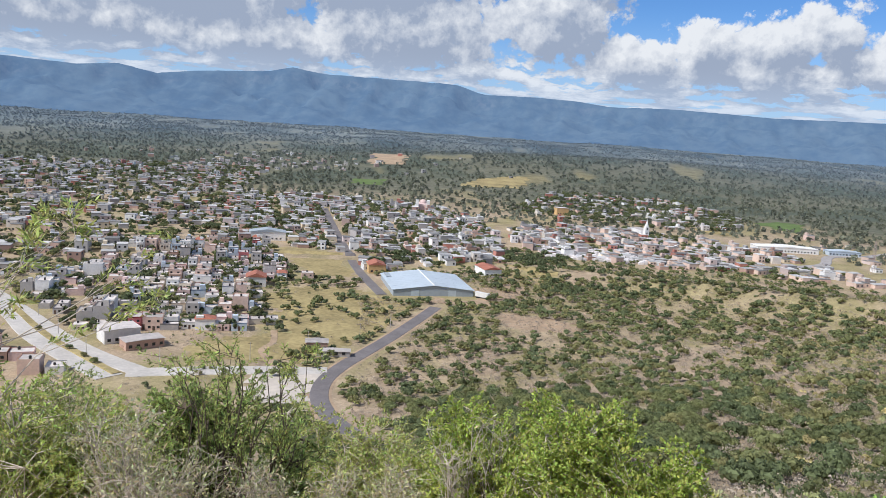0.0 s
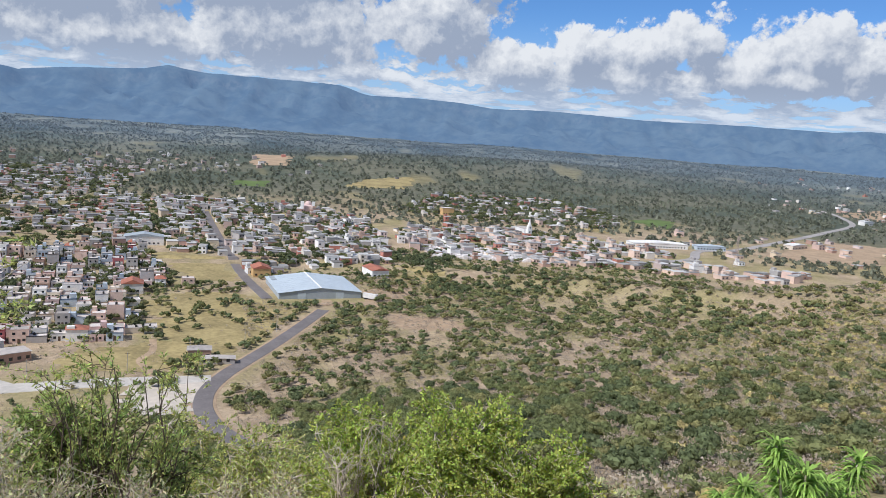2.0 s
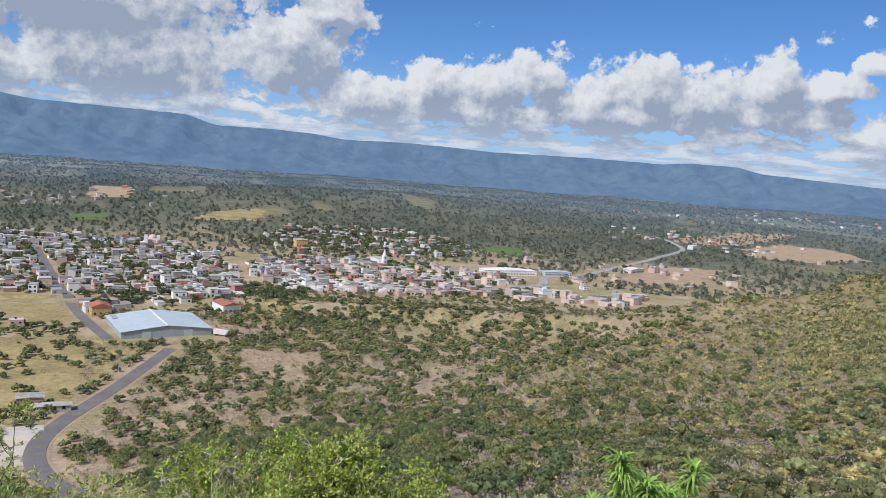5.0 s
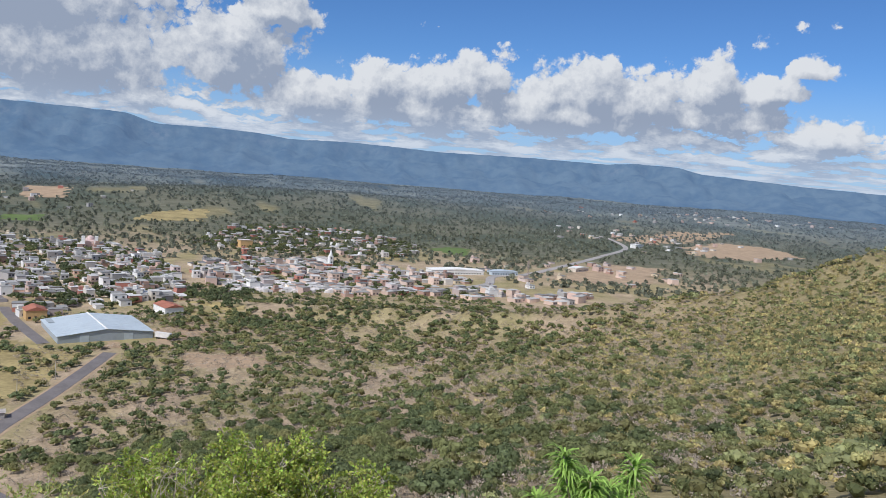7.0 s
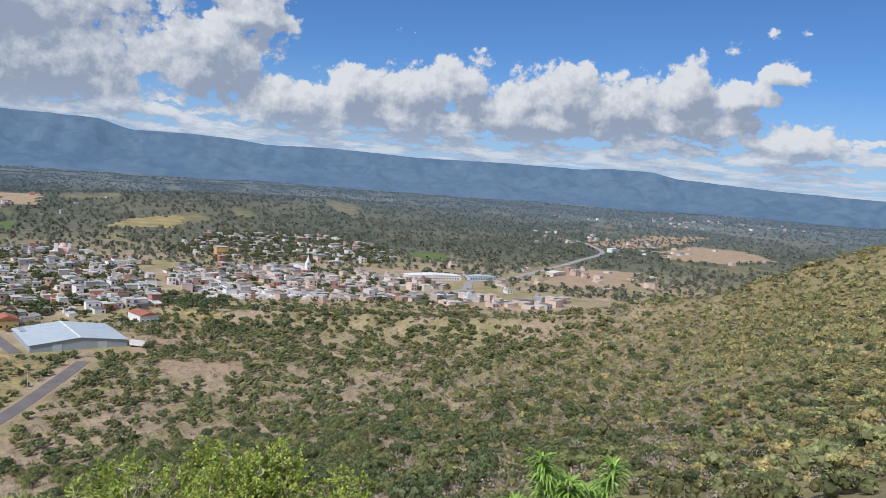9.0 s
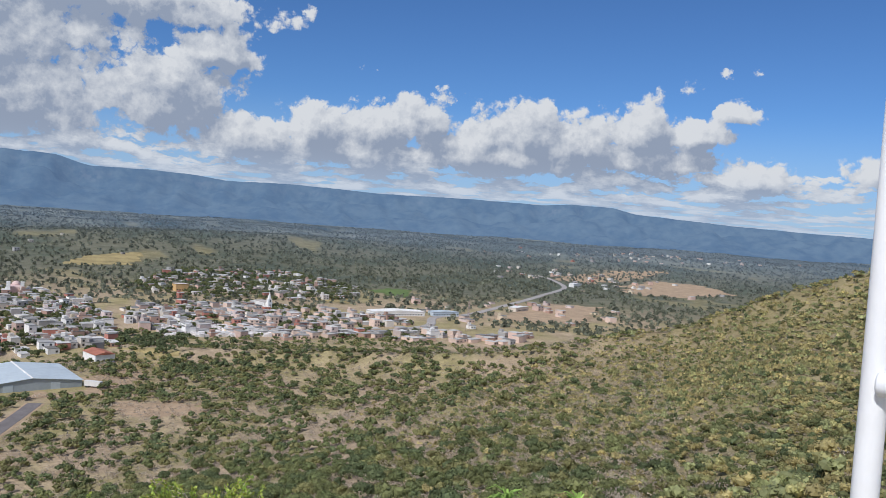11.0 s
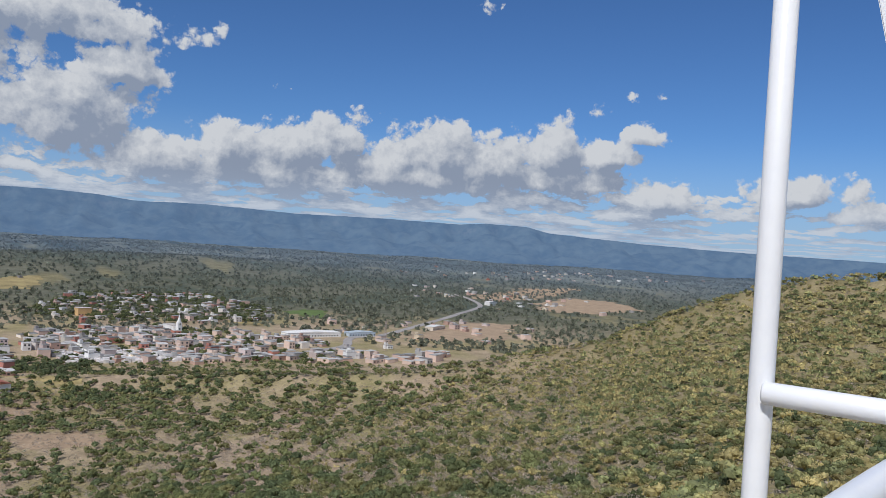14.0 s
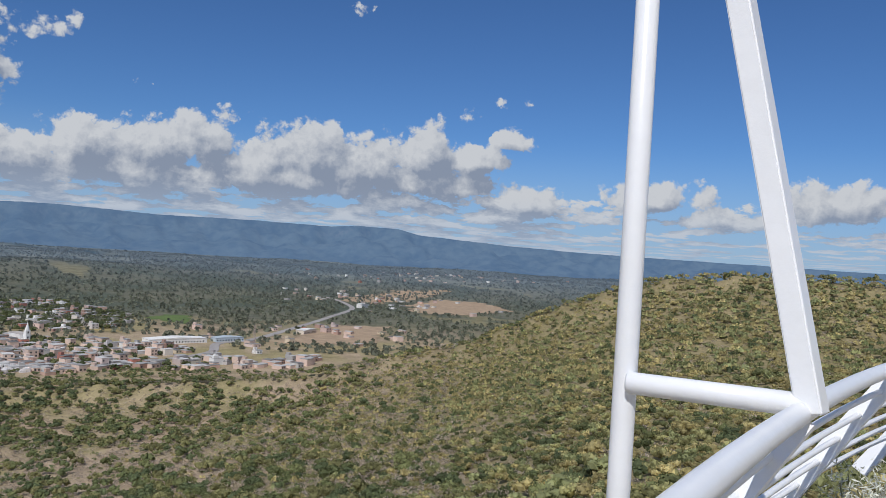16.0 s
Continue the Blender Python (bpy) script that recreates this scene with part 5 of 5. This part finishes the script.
def shrub(name, label, foot, lumps, limbs, twigs, leaves, length, width, tint, twig_mat, seed, spread=0.5, thick=0.03, leaf_part="foliage"):
    """A shrub: limbs rise from the foot into lumps [(centre, radius)], twigs fork off them and carry leaves."""
    rng = np.random.default_rng(seed)
    root = new(name)
    foot = np.array((foot[0], foot[1], float(height(foot[0], foot[1])) - 0.05))
    root.location = foot
    cs, rs = np.array([c for c, _ in lumps]), np.array([r for _, r in lumps])
    pick = rng.choice(len(cs), limbs, p=rs ** 2 / (rs ** 2).sum())
    ends = cs[pick] + rng.normal(0, 0.33, (limbs, 3)) * rs[pick][:, None] * (1, 1, 0.8)
    main = bend(rng, np.repeat(foot[None], limbs, 0) + rng.normal(0, 0.08, (limbs, 3)) * (1, 1, 0), ends, 8, 0.05, 0.03)
    V, F = tubes(main, thick * np.linspace(1, 0.25, 8)[None] * rng.uniform(0.6, 1.2, (limbs, 1)), 6)
    f1 = len(F) // limbs
    for i in range(limbs):
        child("limb", fast_mesh("limb", V[i * 48:(i + 1) * 48] - foot, F[:f1], twig_mat, None, "tint", True), root)
    which, at = rng.integers(0, limbs, twigs), rng.integers(4, 8, twigs)
    start = main[which, at]
    lump = pick[which]
    goal = cs[lump] + (lambda q: q / np.linalg.norm(q, axis=1)[:, None] * rng.uniform(0.35, 1, (twigs, 1)) ** 0.5)(rng.normal(size=(twigs, 3))) * rs[lump][:, None] * (1, 1, 0.85)
    goal = start + (goal - start) * np.minimum(1, (spread * 2.2 * rs[lump] / (np.linalg.norm(goal - start, axis=1) + 1e-6)))[:, None]
    tw = bend(rng, start, goal, 6, 0.10, 0.04)
    V2, F2 = tubes(tw, thick * 0.3 * np.linspace(1, 0.3, 6)[None] * np.ones((twigs, 1)), 3)
    child("twig_spray", fast_mesh("twig_spray", V2 - foot, F2, twig_mat, None, "tint", True), root)["kind"] = "stuff"
    if leaves:
        i, u = rng.integers(0, twigs, leaves), rng.uniform(1.2, 4.999, leaves)
        k = u.astype(int)
        c = tw[i, k] * (1 - (u - k))[:, None] + tw[i, k + 1] * (u - k)[:, None]
        way = (tw[i, k + 1] - tw[i, k]) / (np.linalg.norm(tw[i, k + 1] - tw[i, k], axis=1)[:, None] + 1e-9) * 0.6 + rng.normal(0, 0.6, (leaves, 3)) + (0, 0, 0.15)
        q = leaf_quads(rng, c + rng.normal(0, 0.01, c.shape), way, length, width)
        tone = np.repeat(np.array(tint)[None] * rng.uniform(0.75, 1.25, (leaves, 1)) * (1 + rng.normal(0, 0.08, (leaves, 3))), 4, 0)
        child(leaf_part, fast_mesh(leaf_part, q - foot, np.arange(len(q)).reshape(-1, 4), MAT_LEAF_NEAR, np.clip(tone, 0.01, 0.8)), root)["kind"] = "stuff"
    return tagged(root, label, "shrub")


def oleander(foot, tips, seed):
    """Upright shoots with long narrow drooping leaves."""
    rng = np.random.default_rng(seed)
    root = new("oleander")
    foot = np.array((foot[0], foot[1], float(height(foot[0], foot[1])) - 0.05))
    root.location = foot
    tips = np.array(tips)
    main = bend(rng, np.repeat(foot[None], len(tips), 0) + rng.normal(0, 0.05, tips.shape) * (1, 1, 0), tips, 10, 0.02, 0.02)
    V, F = tubes(main, 0.014 * np.linspace(1, 0.4, 10)[None] * np.ones((len(tips), 1)), 6)
    f1 = len(F) // len(tips)
    for i in range(len(tips)):
        child("stem", fast_mesh("stem", V[i * 60:(i + 1) * 60] - foot, F[:f1], MAT_TWIG, None, "tint", True), root)
    Q, T = [], []
    for line in main:
        for _ in range(230):
            u = rng.uniform(0, 1) ** 0.6
            top = line[-1] * u + line[-4] * (1 - u)
            a, up = rng.uniform(0, 6.283), rng.uniform(0.1, 0.9) + 0.8 * (u > 0.93)
            way = np.array((math.cos(a), math.sin(a), up))
            way /= np.linalg.norm(way)
            L, W = rng.uniform(0.10, 0.17), rng.uniform(0.011, 0.018)
            side = np.cross(way, (0, 0, 1.0))
            side /= np.linalg.norm(side) + 1e-9
            pts, p, d = [top], top, way.copy()
            for s in range(3):
                p = p + d * L / 3
                pts.append(p)
                d = d + np.array((0, 0, -0.55 - 0.25 * s))
                d /= np.linalg.norm(d)
            ws = [W * 0.3, W, W * 0.8, W * 0.1]
            col = np.array((0.29, 0.43, 0.10)) * rng.uniform(0.7, 1.35)
            for s in range(3):
                Q.append([pts[s] - side * ws[s] / 2, pts[s] + side * ws[s] / 2, pts[s + 1] + side * ws[s + 1] / 2, pts[s + 1] - side * ws[s + 1] / 2])
                T += [col] * 4
    q = np.array(Q).reshape(-1, 3)
    child("foliage", fast_mesh("foliage", q - foot, np.arange(len(q)).reshape(-1, 4), MAT_LEAF_NEAR, np.array(T)), root, "long narrow drooping green leaves")["kind"] = "stuff"
    return tagged(root, "green oleander bush with drooping narrow leaves below the rail", "shrub")


def build_near():
    acacia, fresh, lime, dusty = (0.34, 0.41, 0.13), (0.46, 0.51, 0.16), (0.40, 0.47, 0.105), (0.53, 0.50, 0.29)
    # feathery acacia with a dark heart
    lumps = [(spot(-15.5, -20.3, 9.0), 0.70), (spot(-11.5, -21.0, 9.2), 0.62), (spot(-19.0, -21.2, 8.9), 0.6), (spot(-15.0, -23.5, 8.8), 0.9), (spot(-10.3, -24.0, 9.0), 0.6), (spot(-19.5, -24.0, 8.6), 0.7)]
    shrub("acacia", "feathery dark green acacia bush with thorny branches", spot(-14.5, -30, 9.0), lumps, 18, 420, 30000, 0.055, 0.018, acacia, MAT_DARK_TWIG, 1, 0.6, 0.03)
    # loose sprays standing above it
    lumps = [(spot(-10.0, -18.0, 8.2), 0.40), (spot(-15.5, -17.2, 8.0), 0.4), (spot(-19.0, -18.2, 8.0), 0.45), (spot(-13, -18.8, 8.1), 0.4)]
    shrub("acacia", "sparse open acacia sprays with small leaflets", spot(-15, -30, 8.3), lumps, 10, 70, 3000, 0.05, 0.015, fresh, MAT_DARK_TWIG, 2, 0.7, 0.016)
    # the airy branch reaching in from the side
    lumps = [(spot(-26.0, -8.0, 4.6), 0.20), (spot(-28.0, -10.5, 4.5), 0.24), (spot(-30.5, -13.0, 4.4), 0.28), (spot(-21.5, -11.8, 4.8), 0.22), (spot(-17.2, -10.6, 5.0), 0.16), (spot(-19.5, -8.6, 5.0), 0.14), (spot(-20.5, -14.0, 4.9), 0.18), (spot(-25.5, -13.0, 4.6), 0.22)]
    shrub("acacia", "thin bare acacia branches with scattered green leaflets", spot(-52, -30, 4.4), lumps, 10, 60, 1300, 0.05, 0.013, fresh, MAT_TWIG, 3, 0.75, 0.0075)
    # green bush at the edge
    lumps = [(spot(-27.5, -21.0, 7.5), 0.62), (spot(-31.5, -20.6, 7.4), 0.68), (spot(-24.0, -22.2, 7.4), 0.55), (spot(-29, -24.5, 7.2), 0.8), (spot(-24, -25, 7.2), 0.6)]
    shrub("acacia", "mixed green thorn bush", spot(-28, -34, 7.5), lumps, 16, 380, 22000, 0.05, 0.019, fresh, MAT_TWIG, 4, 0.6, 0.024)
    # dry twiggy bushes
    lumps = [(spot(-22.0, -22.2, 6.6), 0.36), (spot(-24.5, -22.4, 6.8), 0.34), (spot(-18.0, -25.4, 6.4), 0.42), (spot(-22, -26, 6.2), 0.5)]
    shrub("dry_bush", "leafless grey-brown twiggy bush", spot(-21, -38, 6.6), lumps, 22, 330, 2600, 0.045, 0.018, dusty, MAT_TWIG, 5, 0.8, 0.012)
    lumps = [(spot(-13.5, -26.6, 6.4), 0.42), (spot(-7.0, -26.8, 6.6), 0.4), (spot(-2.5, -26.6, 6.8), 0.36)]
    shrub("dry_bush", "low bush of bare pale twigs", spot(-8, -38, 6.6), lumps, 22, 300, 2600, 0.045, 0.018, dusty, MAT_TWIG, 6, 0.8, 0.011)
    # softer yellow-green bush in the middle
    lumps = [(spot(-8.0, -22.6, 12.5), 0.85), (spot(-4.0, -24.0, 12.5), 0.95), (spot(-11.0, -22.8, 12.8), 0.8), (spot(-6.5, -25.5, 12.0), 1.0), (spot(0.5, -25.3, 12.0), 0.9), (spot(-1.5, -26.5, 11.6), 0.8)]
    shrub("thorn_bush", "soft yellow-green thorn bush", spot(-5, -33, 12.5), lumps, 20, 480, 30000, 0.065, 0.024, (0.49, 0.52, 0.17), MAT_TWIG, 7, 0.6, 0.03)
    # the bright leafy bush with pale stems
    lumps = [(spot(5.6, -19.6, 7.6), 0.34), (spot(2.8, -21.2, 7.6), 0.42), (spot(8.2, -20.6, 7.4), 0.36), (spot(5.5, -23.5, 7.3), 0.62), (spot(0.4, -23.4, 7.4), 0.5), (spot(2.5, -25.5, 7.2), 0.55)]
    shrub("leafy_bush", "bright green leafy bush with upright pale stems", spot(5, -36, 7.5), lumps, 24, 420, 26000, 0.036, 0.022, lime, MAT_TWIG, 8, 0.6, 0.016)
    lumps = [(spot(12.8, -20.9, 7.0), 0.42), (spot(15.8, -21.6, 7.0), 0.48), (spot(10.0, -22.4, 7.0), 0.46), (spot(13.0, -24.0, 6.8), 0.6), (spot(18.6, -22.4, 7.1), 0.42), (spot(8.5, -25.2, 6.8), 0.52), (spot(18, -25, 6.9), 0.55), (spot(20.6, -23.8, 7.0), 0.36)]
    shrub("leafy_bush", "dense bright green leafy bush", spot(13, -37, 7.0), lumps, 20, 520, 38000, 0.036, 0.023, lime, MAT_TWIG, 9, 0.6, 0.02)
    lumps = [(spot(4.6, -22.0, 7.0), 0.3), (spot(1.6, -24.0, 6.9), 0.3)]
    shrub("dry_bush", "bare pale twigs among green leaves", spot(4, -38, 7.0), lumps, 12, 110, 60, 0.04, 0.018, dusty, MAT_TWIG, 10, 0.8, 0.012)
    for i, (az, el, d, r, col) in enumerate(((-22, -23.5, 14, 1.5, dusty), (-30, -23, 15, 1.6, acacia), (-36, -21, 9, 1.0, fresh), (21, -24.8, 11, 0.6, dusty), (3, -27.2, 16, 1.6, dusty), (-13, -26.8, 17, 1.7, acacia), (-26, -19.6, 24, 1.8, acacia), (-33, -19.4, 24, 1.8, fresh))):
        c = spot(az, el, d)
        lumps = [(c, r * 0.7), (c + (r * 0.7, 0, -0.2 * r), r * 0.6), (c + (-r * 0.7, 0.2, -0.3 * r), r * 0.6)]
        shrub("thorn_bush", "dusty green thorn bush on the slope", spot(az, el - 8, d), lumps, 12, 260, 13000, 0.075, 0.03, col, MAT_TWIG, 30 + i, 0.6, 0.03)
    tips = [spot(a, e, 4.6 + 0.25 * math.sin(3 * a)) for a, e in ((33.1, -18.9), (38.3, -18.8), (35.2, -20.4), (36.6, -20.8), (34.2, -21.6), (31.4, -22.2), (37.8, -21.6), (35.6, -22.4), (39.6, -22.6), (30.0, -23.2), (33.0, -23.6), (36.8, -23.8), (34.8, -24.6))]
    oleander(spot(35.3, -40, 4.6), tips, 50)
    # plumed grass beyond the rail
    rng = np.random.default_rng(60)
    root = new("grass_tuft")
    g = np.array((*spot(71.5, 0, 5.2)[:2], 0.0))
    g[2] = float(height(g[0], g[1]))
    root.location = g
    n = 70
    tips = spot(72.2, -14.2, 5.2) + rng.normal(0, 0.11, (n, 3))
    lines = bend(rng, np.repeat(g[None], n, 0) + rng.normal(0, 0.06, (n, 3)) * (1, 1, 0), tips, 7, 0.12, 0.02)
    V, F = tubes(lines, np.full((n, 7), 0.004), 3)
    child("grass_blade", fast_mesh("grass_blade", V - g, F, MAT_LEAF_NEAR, np.tile((0.42, 0.42, 0.25), (len(V), 1))), root)["kind"] = "stuff"
    c = tips[:40].repeat(30, 0) + rng.normal(0, 0.05, (1200, 3))
    q = leaf_quads(rng, c, rng.normal(size=(1200, 3)), 0.05, 0.01)
    child("plume", fast_mesh("plume", q - g, np.arange(len(q)).reshape(-1, 4), MAT_LEAF_NEAR, np.tile((0.72, 0.72, 0.62), (len(q), 1))), root, "pale feathery plume")
    tagged(root, "tuft of pale plumed grass beyond the rail", "grass")


build_near()
